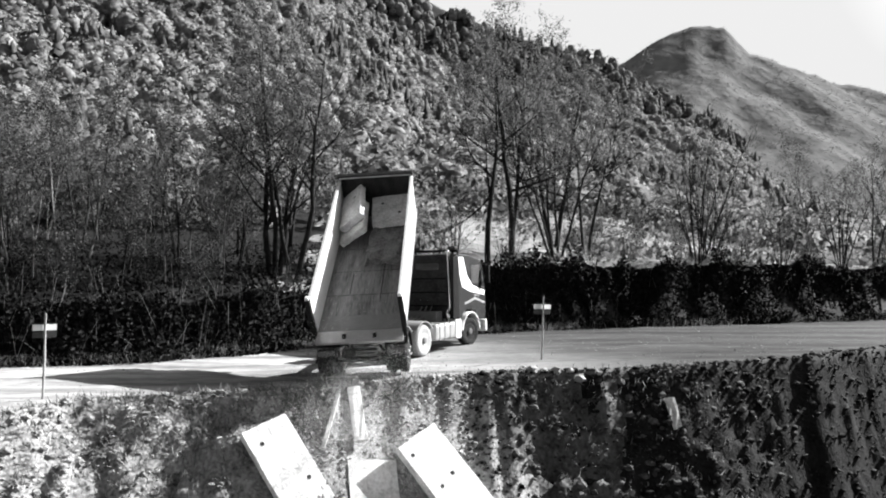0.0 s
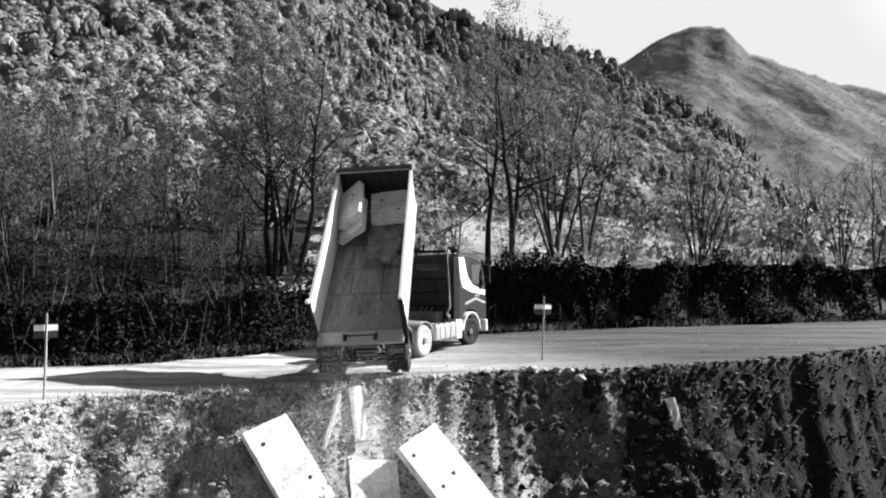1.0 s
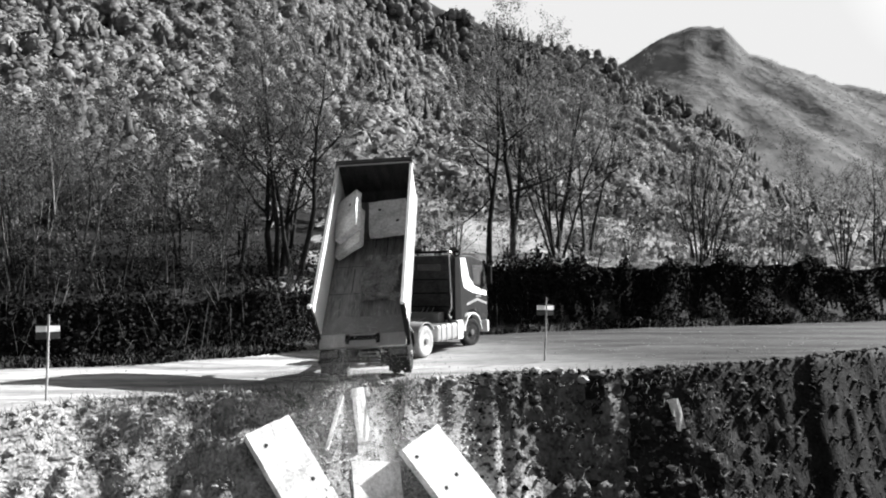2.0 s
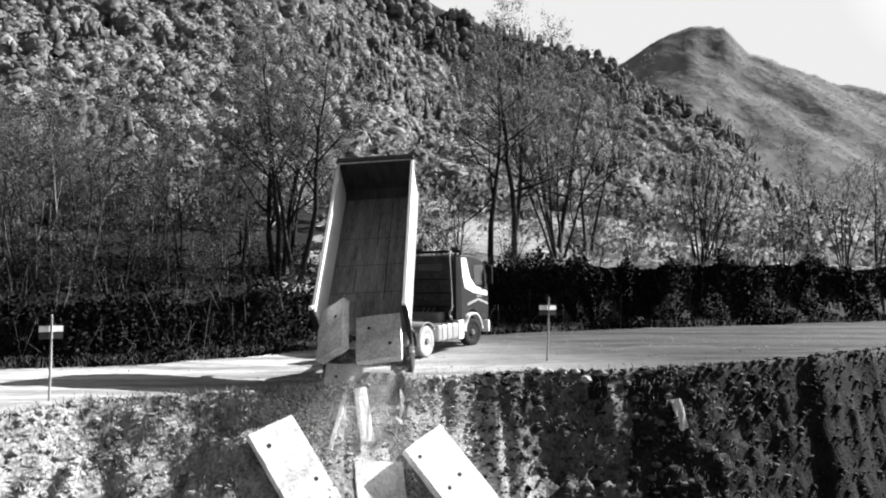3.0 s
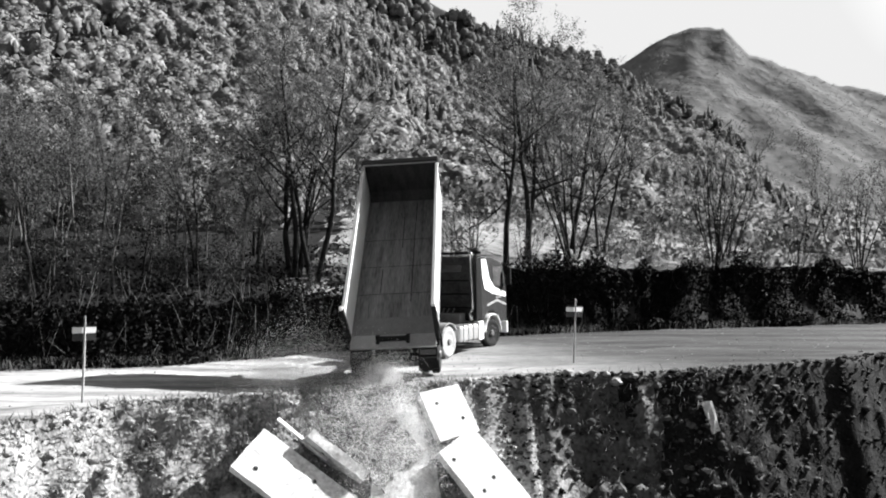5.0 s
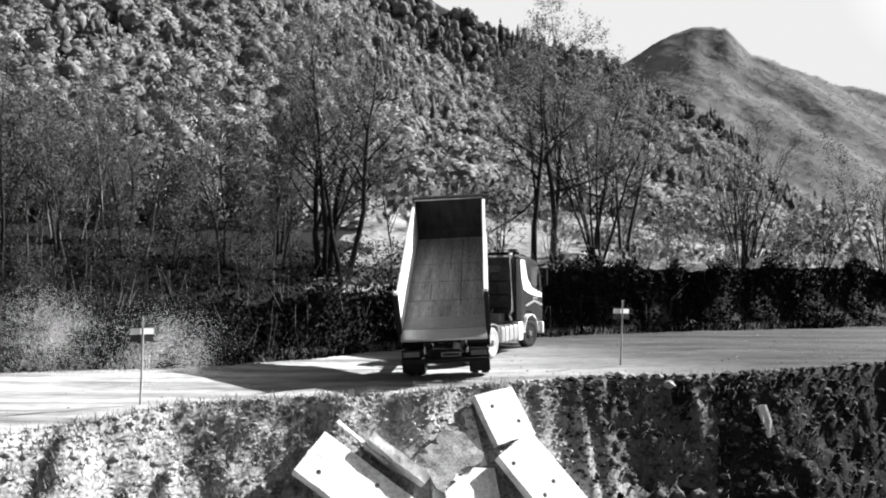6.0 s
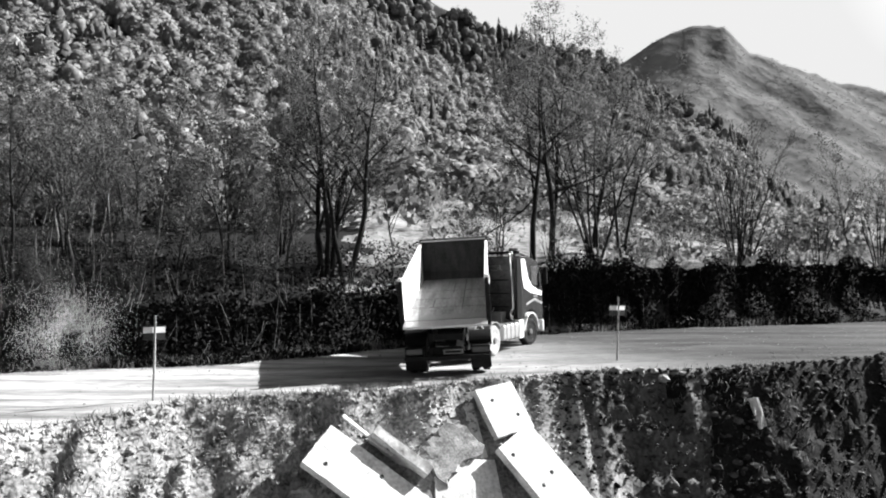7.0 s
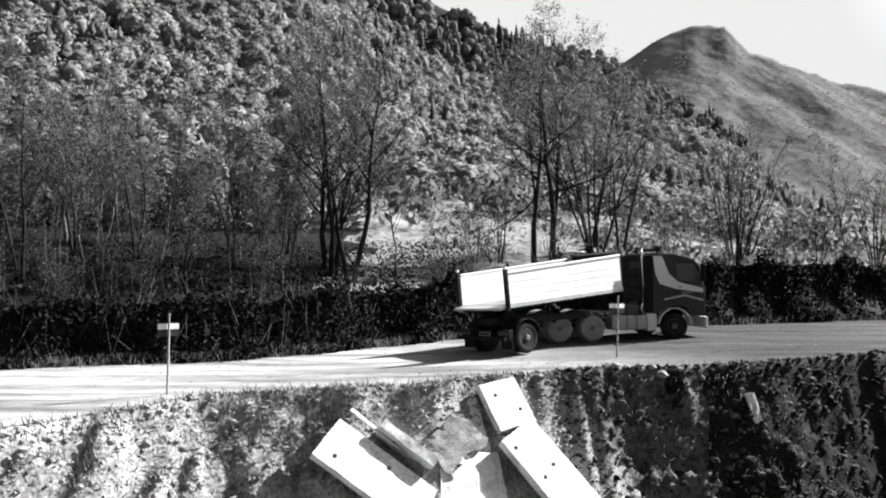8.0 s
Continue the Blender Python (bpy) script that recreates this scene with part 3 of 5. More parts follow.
    for _ in range(15):
        x = rng.uniform(-36, -9.5)
        put("dark", x, rng.uniform(33, 50), rng.random() * 6, rng.uniform(0.7, 1.1))
    # trees mostly out of view on the right, added to shade the hedge
    for _ in range(16):
        x = rng.uniform(26, 52)
        put(rng.choice(["clump", "slim", "thin", "shrub", "clump"]), x, float(np.interp(x, FAR_X, FAR_Y)) + rng.uniform(3.5, 9), rng.random() * 6, rng.uniform(0.7, 0.95))
    for _ in range(18):
        x = rng.uniform(-30, -8)
        put("shrub", x, float(np.interp(x, FAR_X, FAR_Y)) + rng.uniform(2, 12), rng.random() * 6, rng.uniform(0.5, 0.9))
    for _ in range(26):
        x = rng.uniform(-28, 34)
        put("shrub", x, float(np.interp(x, FAR_X, FAR_Y)) + rng.uniform(0.9, 2.0), rng.random() * 6, rng.uniform(0.25, 0.5))
    for _ in range(9):
        put(rng.choice(["shrub", "thin", "shrub"]), rng.uniform(9, 40), rng.uniform(46, 62), rng.random() * 6, rng.uniform(0.5, 0.85))


place_trees()


# ---- hedge of undergrowth ----
def build_undergrowth():
    rng = np.random.default_rng(21)
    n = 160000
    x = rng.uniform(-42, 48, n)
    far = np.interp(x, FAR_X, FAR_Y)
    deep = (rng.random(n) < 0.25) & (x < -1)
    foot = np.array([0.35 * noise.noise(Vector((a * 0.7, 3.3, 0))) for a in x])
    back = np.where(deep, rng.uniform(1, 24, n), rng.uniform(-0.45, 1.5, n) + foot)
    y = far + back
    tuft = np.array([max(0.15, 0.6 + noise.noise(Vector((a * .6, b * .6, 0))) + 0.5 * noise.noise(Vector((a * 2.1, b * 2.1, 5)))) for a, b in zip(x, y)])
    up = rng.random(n) ** 1.5 * tuft * np.where(deep, 1.0, np.where(back > 0.8, 1.25 * np.clip(tuft - 0.45, 0.08, 1.3), 0.5))
    z = np.array([ground(a, b) for a, b in zip(x, y)]) + up
    p = np.stack([x, y - np.where(deep, 0, 0.45 * rng.random(n) * tuft), z], axis=1)
    nor = rng.normal(size=(n, 3)) + np.array((0, -0.8, 0.2))
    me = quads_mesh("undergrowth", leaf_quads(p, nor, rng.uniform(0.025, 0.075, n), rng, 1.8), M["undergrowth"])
    tagged(new("undergrowth", me), "tangled brambles along the yard's far side, shade in their near-black tone", "undergrowth", kind="stuff")
    # dry stems standing in it
    n = 1300
    x = rng.uniform(-42, 48, n)
    y = np.interp(x, FAR_X, FAR_Y) + rng.uniform(-0.1, 2.2, n)
    z = np.array([ground(a, b) for a, b in zip(x, y)])
    p = np.stack([x, y, z], axis=1)
    tip = p + np.stack([rng.normal(0, .35, n), rng.normal(0, .35, n), rng.uniform(0.4, 1.5, n)], axis=1)
    w = np.stack([rng.uniform(0.004, 0.009, n), np.zeros(n), np.zeros(n)], axis=1)
    tagged(new("dry_stems", quads_mesh("dry_stems", np.stack([p - w, p + w, tip + w * 0.4, tip - w * 0.4], axis=1), M["grass"])), "dry pale stems among the brambles", "stems", kind="stuff")


build_undergrowth()


# ---- stones and grass on the bank ----
def build_bank(name, seed, count, x0, x1, mean, most, mat, label):
    rng = random.Random(seed)
    forms = [lump(rng, 1, 0.75) for _ in range(6)]
    verts, faces = [], []
    for _ in range(count):
        x = rng.uniform(x0, x1)
        y = edge(x) - rng.random() ** 1.3 * 4.5 + 0.2
        r = min(0.02 + rng.expovariate(1) * mean, most)
        if -5.2 < x < 1.6 and y < edge(x) - 0.4:
            r = min(r, 0.065)
        vs, fs = rng.choice(forms)
        z = ground(x, y) + r * 0.1
        o = len(verts)
        a = rng.random() * 6.28
        c, d = math.cos(a) * r, math.sin(a) * r
        k = rng.uniform(0.6, 1.5)
        verts += [(x + p.x * c * k - p.y * d, y + p.x * d * k + p.y * c, z + p.z * r) for p in vs]
        faces += [tuple(i + o for i in f) for f in fs]
    tagged(new(name, from_arrays(name, verts, faces, mat)), label, "stones", kind="stuff")


build_bank("rubble", 31, 5200, -13, 1.0, 0.022, 0.11, M["soil"], "loose stones and clods on the pale bank")
build_bank("bank_stones", 33, 1200, 0.4, 10, 0.026, 0.14, M["mid_soil"], "mid-toned stones sticking out of the dark bank")
build_bank("dark_rubble", 32, 4200, 0.5, 18, 0.026, 0.15, M["shaded_rock"], "stones in the dark bank, shade in their tone")


def rim_stone(x, y, r, seed):
    rng = random.Random(seed)
    vs, fs = lump(rng, 2, 0.7)
    me = from_arrays("stone", [tuple(p * r) for p in vs], fs, M["rock"])
    ob = new("stone", me)
    ob.matrix_world = Matrix.Translation((x, y, ground(x, y) + r * 0.25)) @ Matrix.Rotation(seed, 4, 'Z')
    tagged(ob, "pale rough stone on the yard's rim", "stone", "stones on the rim")


for k, (x, y, r) in enumerate(((2.2, 19.6, 0.13), (2.45, 19.45, 0.19), (2.8, 19.5, 0.1), (3.1, 19.35, 0.16), (3.5, 19.3, 0.12), (3.75, 19.2, 0.17), (4.3, 19.3, 0.1), (1.6, 19.3, 0.11))):
    rim_stone(x, y, r, k + 3)


def build_pebbles():
    rng = random.Random(51)
    forms = [lump(rng, 1, 0.6) for _ in range(4)]
    verts, faces = [], []
    for _ in range(3000):
        x = rng.uniform(-12, 20)
        y = edge(x) + rng.random() ** 1.5 * 12 + 0.05
        if y > np.interp(x, FAR_X, FAR_Y):
            continue
        r = 0.006 + rng.expovariate(1) * 0.008
        vs, fs = rng.choice(forms)
        z, o = ground(x, y), len(verts)
        verts += [(x + p.x * r, y + p.y * r, z + p.z * r) for p in vs]
        faces += [tuple(i + o for i in f) for f in fs]
    tagged(new("pebbles", from_arrays("pebbles", verts, faces, M["rock"])), "loose pebbles on the gravel yard", "stones", kind="stuff")


build_pebbles()


def build_grass():
    rng = np.random.default_rng(41)
    n = 26000
    x = rng.uniform(-14, 18, n)
    k = np.array([noise.noise(Vector((a * 0.8, 2, 0))) for a in x])
    y = edge(x) + 0.25 - np.abs(rng.normal(0, 1.6, n))
    keep = (x < -0.8) & (rng.random(n) < 0.85) | (rng.random(n) < 0.16) & (x < 8)
    clear = (x > -4.6) & (x < 1.2) & (y < edge(x) - 0.5)
    keep &= ~clear
    x, y = x[keep], y[keep]
    n = len(x)
    z = np.array([ground(a, b) for a, b in zip(x, y)]) - 0.02
    p = np.stack([x, y, z], axis=1)
    tip = p + np.stack([rng.normal(0, .08, n), rng.normal(-0.06, .08, n), rng.uniform(0.05, 0.26, n)], axis=1)
    a = rng.uniform(0, 3.14, n)
    w = np.stack([np.cos(a), np.sin(a), np.zeros(n)], axis=1) * rng.uniform(0.006, 0.018, n)[:, None]
    me = quads_mesh("dry_grass", np.stack([p - w, p + w, tip + w * 0.2, tip - w * 0.2], axis=1), M["grass"])
    tagged(new("dry_grass", me), "dry pale grass on the bank", "grass", kind="stuff")
    n = 16000
    x = rng.uniform(-30, 36, n)
    y = np.interp(x, FAR_X, FAR_Y) + rng.normal(-0.15, 0.25, n)
    z = np.array([ground(a, b) for a, b in zip(x, y)]) - 0.02
    p = np.stack([x, y, z], axis=1)
    tip = p + np.stack([rng.normal(0, .1, n), rng.normal(-0.05, .1, n), rng.uniform(0.06, 0.4, n)], axis=1)
    w = np.stack([rng.uniform(0.006, 0.016, n), np.zeros(n), np.zeros(n)], axis=1)
    me = quads_mesh("verge_grass", np.stack([p - w, p + w, tip + w * 0.2, tip - w * 0.2], axis=1), M["grass"])
    tagged(new("verge_grass", me), "rough grass along the far verge", "grass", kind="stuff")


build_grass()


def build_meadow_tufts():
    """Clumps of tall grass and weeds over the meadow."""
    rng = np.random.default_rng(61)
    n = 26000
    y = rng.uniform(40, 150, n)
    x = rng.uniform(-0.06, 0.75, n) * y
    thick = np.array([noise.noise(Vector((a * 0.12, b * 0.08, 1))) + 0.6 * noise.noise(Vector((a * 0.5, b * 0.3, 4))) for a, b in zip(x, y)])
    keep = (thick > rng.uniform(-0.1, 0.5, n)) & (y > np.interp(x, FAR_X, FAR_Y) + 2.5)
    x, y = x[keep], y[keep]
    n = len(x)
    z = np.array([ground(a, b) for a, b in zip(x, y)])
    p = np.stack([x, y, z + rng.random(n) * 0.5], axis=1)
    nor = rng.normal(size=(n, 3)) + np.array((0, -0.5, 0.4))
    me = quads_mesh("meadow_tufts", leaf_quads(p, nor, rng.uniform(0.08, 0.3, n), rng, 1.6), M["thicket"])
    tagged(new("meadow_tufts", me), "rough weeds and tufts in the meadow", "grass", kind="stuff")


build_meadow_tufts()


# ---- marker stakes ----
def marker_stake(x, y, turn, lean, half):
    thing = new("marker_stake")
    bm = bmesh.new()
    tube(bm, [(0, 0, -0.3), (0.01, 0, 0.9), (0, 0, 2.0)], [0.032, 0.03, 0.026], 8)
    part("stake", bm, M["wood"], thing, "weathered wooden stake", True)
    for name, z0, z1, mat in (("upper_band", 0.33, 0.36, "dark_paint"), ("white_band", 0.19, 0.33, "white_paint"), ("lower_band", 0.02, 0.19, "dark_paint")):
        bm = bmesh.new()
        box(bm, -half, half, 0.034, 0.052, 1.4 + z0, 1.4 + z1 - 0.002, 0.003)
        part(name, bm, M[mat], thing)
    thing.matrix_world = Matrix.Translation((x, y, ground(x, y))) @ Matrix.Rotation(turn, 4, 'Z') @ Matrix.Rotation(lean, 4, 'Y')
    tagged(thing, "wooden marker stake with a black and white board", "marker stake", "marker stakes at the yard's edge")


marker_stake(-9.42, 16.0, 0.62, 0.02, 0.25)
marker_stake(3.06, 21.7, 0.62, 0.045, 0.36)


# ---- tipper trailer ----
HINGE = Vector((0, -0.2, 1.49))


def wheel(parent, x, y, side, dual=False, tyre_mat="rubber", steer=0.0):
    """One road wheel: tyre, rim, hub; side is +1 on the vehicle's right."""
    w = new("wheel")
    w.parent = parent
    w.matrix_basis = pose(x, y, 0.52, 0, 0, steer)
    flip = Matrix.Scale(side, 4, (1, 0, 0))
    wide = 0.58 if dual else 0.3
    tyres = ((0.0, 0.27), (-0.31, 0.27)) if dual else ((0.0, 0.3),)
    for off, tw in tyres:
        bm = bmesh.new()
        a, b = off, off - tw
        lathe(bm, [(0.3, b + 0.02), (0.4, b), (0.47, b + 0.01), (0.51, b + 0.05), (0.52, b + tw / 2), (0.51, a - 0.05), (0.47, a - 0.01), (0.4, a), (0.3, a - 0.02)], flip, 36)
        for k in range(36):
            ang = 2 * math.pi * k / 36
            m = flip @ Matrix.Rotation(ang, 4, 'X')
            box(bm, b + 0.04, a - 0.04, -0.012, 0.012, 0.505, 0.53, 0, m)
        bmesh.ops.recalc_face_normals(bm, faces=bm.faces)
        part("tyre", bm, M[tyre_mat], w, "dusty tyre" if "dusty" in tyre_mat else "", False)
    bm = bmesh.new()
    lathe(bm, [(0.1, -0.2), (0.29, -0.16), (0.305, -0.02), (0.285, -0.02), (0.26, -0.1), (0.16, -0.12), (0.15, -0.05), (0.02, -0.04)], flip, 28)
    part("rim", bm, M["rim"], w, "steel disc rim", True)
    bm = bmesh.new()
    lathe(bm, [(0.11, -0.13), (0.11, 0.0), (0.09, 0.03), (0.02, 0.035)], flip, 16)
    for k in range(10):
        m = flip @ Matrix.Rotation(2 * math.pi * k / 10, 4, 'X')
        box(bm, -0.12, -0.09, -0.016, 0.016, 0.19, 0.222, 0, m)
    bmesh.ops.recalc_face_normals(bm, faces=bm.faces)
    part("hub", bm, M["rim"], w, "hub with wheel nuts")
    return w


def mudguard(parent, x0, x1, y, r, mat, a0=20, a1=160, name="mudguard", label=""):
    bm = bmesh.new()
    n = 14
    outer, inner = [], []
    for k in range(n + 1):
        a = radians(a0 + (a1 - a0) * k / n)
        outer.append((y + math.cos(a) * r, 0.52 + math.sin(a) * r))
        inner.append((y + math.cos(a) * (r - 0.035), 0.52 + math.sin(a) * (r - 0.035)))
    prism(bm, outer + inner[::-1], x0, x1)
    return part(name, bm, mat, parent, label)


def build_trailer():
    thing = new("tipper_trailer")
    for s in (-1, 1):
        bm = bmesh.new()
        prism(bm, [(-1.0, 0.98), (4.2, 0.98), (4.2, 1.22), (-1.0, 1.22)], s * 0.42 - 0.05, s * 0.42 + 0.05, 0.012)
        part("chassis_beam", bm, M["chassis"], thing)
    for y in (-0.9, 0.55, 1.7, 3.0, 4.1):
        bm = bmesh.new()
        box(bm, -0.37, 0.37, y, y + 0.09, 1.0, 1.18, 0.008)
        part("cross_member", bm, M["chassis"], thing)
    bm = bmesh.new()
    lathe(bm, [(0.075, -1.0), (0.075, 1.0)], Matrix.Translation((0, 0, 0.52)), 14)
    part("axle", bm, M["chassis"], thing)
    for s in (-1, 1):
        bm = bmesh.new()
        tube(bm, [(s * 0.5, -0.5, 0.8), (s * 0.5, -0.1, 0.64), (s * 0.5, 0.3, 0.64), (s * 0.5, 0.8, 0.95)], [0.05] * 4, 8)
        part("spring", bm, M["chassis"], thing)
        mudguard(thing, min(s * 0.62, s * 1.26), max(s * 0.62, s * 1.26), 0, 0.66, M["black"], 12, 150)
        # tail box with lamp
        bm = bmesh.new()
        box(bm, s * 0.68 - 0.54 * (s < 0), s * 0.68 + 0.54 * (s > 0), -0.88, -0.7, 0.46, 0.82, 0.02)
        part("tail_box", bm, M["black"], thing)
        bm = bmesh.new()
        box(bm, min(s * 0.72, s * 1.18), max(s * 0.72, s * 1.18), -0.91, -0.882, 0.62, 0.78, 0.008)
        lamp = part("tail_lamp", bm, M["lamp"], thing, "grey tail lamp cluster")
        for k in range(4):
            bm = bmesh.new()
            x = s * (0.76 + k * 0.105)
            box(bm, min(x, x + s * 0.08), max(x, x + s * 0.08), -0.922, -0.912, 0.64, 0.76, 0.003)
            part("lens", bm, M["lamp"], lamp)
        bm = bmesh.new()
        box(bm, min(s * 0.66, s * 1.24), max(s * 0.66, s * 1.24), -0.74, -0.715, 0.16, 0.62, 0.008)
        part("mud_flap", bm, M["rubber"], thing, "black rubber mud flap")
        wheel(thing, s * 1.22, 0, s, True, "rubber")
    bm = bmesh.new()
    box(bm, -1.22, 1.22, -1.1, -1.0, 0.47, 0.58, 0.015)
    part("rear_bumper", bm, M["chassis"], thing, "dark steel underrun bar")
    for x in (-0.5, 0.4):
        bm = bmesh.new()
        box(bm, x, x + 0.08, -1.0, -0.92, 0.52, 0.8, 0.008)
        part("bumper_bracket", bm, M["chassis"], thing)
    bm = bmesh.new()
    box(bm, -0.1, 0.46, -1.03, -1.015, 0.62, 0.75, 0.004)
    plate = part("number_plate", bm, M["plate_grey"], thing, "grey plate with a dark bar")
    bm = bmesh.new()
    box(bm, -0.05, 0.41, -1.036, -1.031, 0.655, 0.715)
    part("bar", bm, M["black"], plate)
    bm = bmesh.new()
    box(bm, -0.5, 0.42, -0.915, -0.88, 0.5, 0.82, 0.01)
    part("tail_panel", bm, M["black"], thing)
    bm = bmesh.new()
    lathe(bm, [(0.05, -1.1), (0.05, 1.1)], Matrix.Translation(HINGE), 12)
    part("hinge_bar", bm, M["chassis"], thing)
    for s in (-1, 1):
        bm = bmesh.new()
        prism(bm, [(-0.5, 1.1), (0.3, 1.1), (0.0, 1.5), (-0.35, 1.5)], s * 0.55 - 0.03, s * 0.55 + 0.03, 0.008)
        part("hinge_bracket", bm, M["chassis"], thing)
    # hydraulic ram, lying against the subframe
    bm = bmesh.new()
    tube(bm, [(0, 2.6, 0.95), (0, 2.9, 1.25)], [0.13, 0.13], 14)
    part("ram_foot", bm, M["chassis"], thing)

    # the bed, which tips round its hinge
    bm = bmesh.new()
    box(bm, -1.2, 1.2, -0.6, 5.5, 0.14, 0.2, 0.01)
    bed = part("bed", bm, M["floor_steel"], thing, "scoured bare steel bed floor")
    bed.matrix_basis = Matrix.Translation(HINGE)
    bm = bmesh.new()
    box(bm, -1.17, 1.17, -0.6, 0.02, 0.2, 0.208, 0.003)
    part("end_plate", bm, M["plate_grey"], bed, "lighter grey wear plate at the tail")
    for x, y0, y1 in ((0.42, 0.6, 4.1), (0.05, 2.9, 4.4), (0.44, 4.2, 5.1), (-0.5, 1.0, 2.0)):
        bm = bmesh.new()
        box(bm, x, x + 0.022, y0, y1, 0.2, 0.206, 0.002)
        part("weld_seam", bm, M["black"], bed)
    for y in (0.95, 2.1, 3.3):
        bm = bmesh.new()
        box(bm, -1.16, 1.16, y, y + 0.015, 0.2, 0.204, 0.001)
        part("weld_seam", bm, M["bed_steel"], bed)
    for x in (-0.95, -0.5, 0.42, 0.87):
        bm = bmesh.new()
        box(bm, x, x + 0.1, -0.5, 5.4, 0.0, 0.14, 0.008)
        part("floor_beam", bm, M["chassis"], bed)
    for k in range(11):
        bm = bmesh.new()
        box(bm, -1.18, 1.18, -0.45 + k * 0.56, -0.37 + k * 0.56, 0.05, 0.138, 0.006)
        part("floor_rib", bm, M["chassis"], bed)
    for s in (-1, 1):
        bm = bmesh.new()
        prism(bm, [(-0.6, 0.2), (5.5, 0.2), (5.5, 1.46), (-0.6, 1.25)], s * 1.2 - 0.025, s * 1.2 + 0.025, 0.008)
        side = part("side_wall", bm, M["white_paint"], bed, "white painted side wall")
        bm = bmesh.new()
        prism(bm, [(-0.6, 1.25), (5.5, 1.46), (5.5, 1.54), (-0.6, 1.33)], s * 1.21 - 0.05, s * 1.21 + 0.05, 0.015)
        part("top_rail", bm, M["white_paint"], side)
        bm = bmesh.new()
        prism(bm, [(-0.6, 0.1), (5.5, 0.1), (5.5, 0.26), (-0.6, 0.26)], s * 1.235 - 0.035, s * 1.235 + 0.035, 0.01)
        part("bottom_rail", bm, M["alu"], side)
        for k in range(3):
            bm = bmesh.new()
            z = 0.46 + k * 0.25
            prism(bm, [(-0.55, z), (5.45, z + 0.06), (5.45, z + 0.12), (-0.55, z + 0.06)], s * 1.228 - 0.005, s * 1.228 + 0.005, 0.003)
            part("swage", bm, M["white_paint"], side)
        bm = bmesh.new()
        box(bm, s * 1.235 - 0.06, s * 1.235 + 0.06, -0.74, -0.602, 0.02, 1.4, 0.015)
        post = part("rear_post", bm, M["chassis"], bed, "dark steel corner post")
        bm = bmesh.new()
        tube(bm, [(s * 1.3, -0.7, 1.2), (s * 1.31, -0.72, 0.7), (s * 1.29, -0.66, 0.15)], [0.022, 0.02, 0.022], 6)
        part("tailgate_chain", bm, M["chassis"], post)
        bm = bmesh.new()
        box(bm, s * 1.235 - 0.05, s * 1.235 + 0.05, -0.72, -0.62, 1.402, 1.49, 0.012)
        part("post_cap", bm, M["white_paint"], post, "white post cap")
    bm = bmesh.new()
    prism(bm, [(5.502, 0.16), (5.56, 0.16), (5.56, 1.6), (5.502, 1.6)], -1.24, 1.24, 0.01)
    head = part("headboard", bm, M["bed_steel"], bed, "dark scraped steel headboard")
    bm = bmesh.new()
    box(bm, -1.26, 1.26, 5.44, 5.66, 1.602, 1.68, 0.02)
    part("head_rail", bm, M["chassis"], head)
    bm = bmesh.new()
    box(bm, -1.2, 1.2, 5.42, 5.436, 1.6, 1.65, 0.003)
    part("head_strip", bm, M["alu"], head, "bright aluminium edge strip")
    bm = bmesh.new()
    prism(bm, [(5.25, 0.204), (5.5, 0.204), (5.5, 0.46)], -1.17, 1.17)
    part("head_fillet", bm, M["bed_steel"], head)
    for x in (-0.75, 0.0, 0.75):
        bm = bmesh.new()
        box(bm, x - 0.05, x + 0.05, 5.562, 5.64, 0.18, 1.6, 0.01)
        part("head_stiffener", bm, M["chassis"], head)
    bm = bmesh.new()
    prism(bm, [(-0.6, 0.2), (-0.6, 0.12), (-1.0, 0.06), (-1.0, 0.13)], -1.2, 1.2, 0.006)
    part("tail_lip", bm, M["alu"], bed, "worn bright steel tail lip")
    bm = bmesh.new()
    tube(bm, [(0, 2.75, -0.05), (0, 3.1, -0.3)], [0.1, 0.1], 12)
    part("ram_head", bm, M["chrome"], bed)
    return tagged(thing, "white and steel tipping trailer with a worn bed", "trailer"), bed


trailer, bed = build_trailer()


# ---- tractor unit ----
FRONT = 4.2


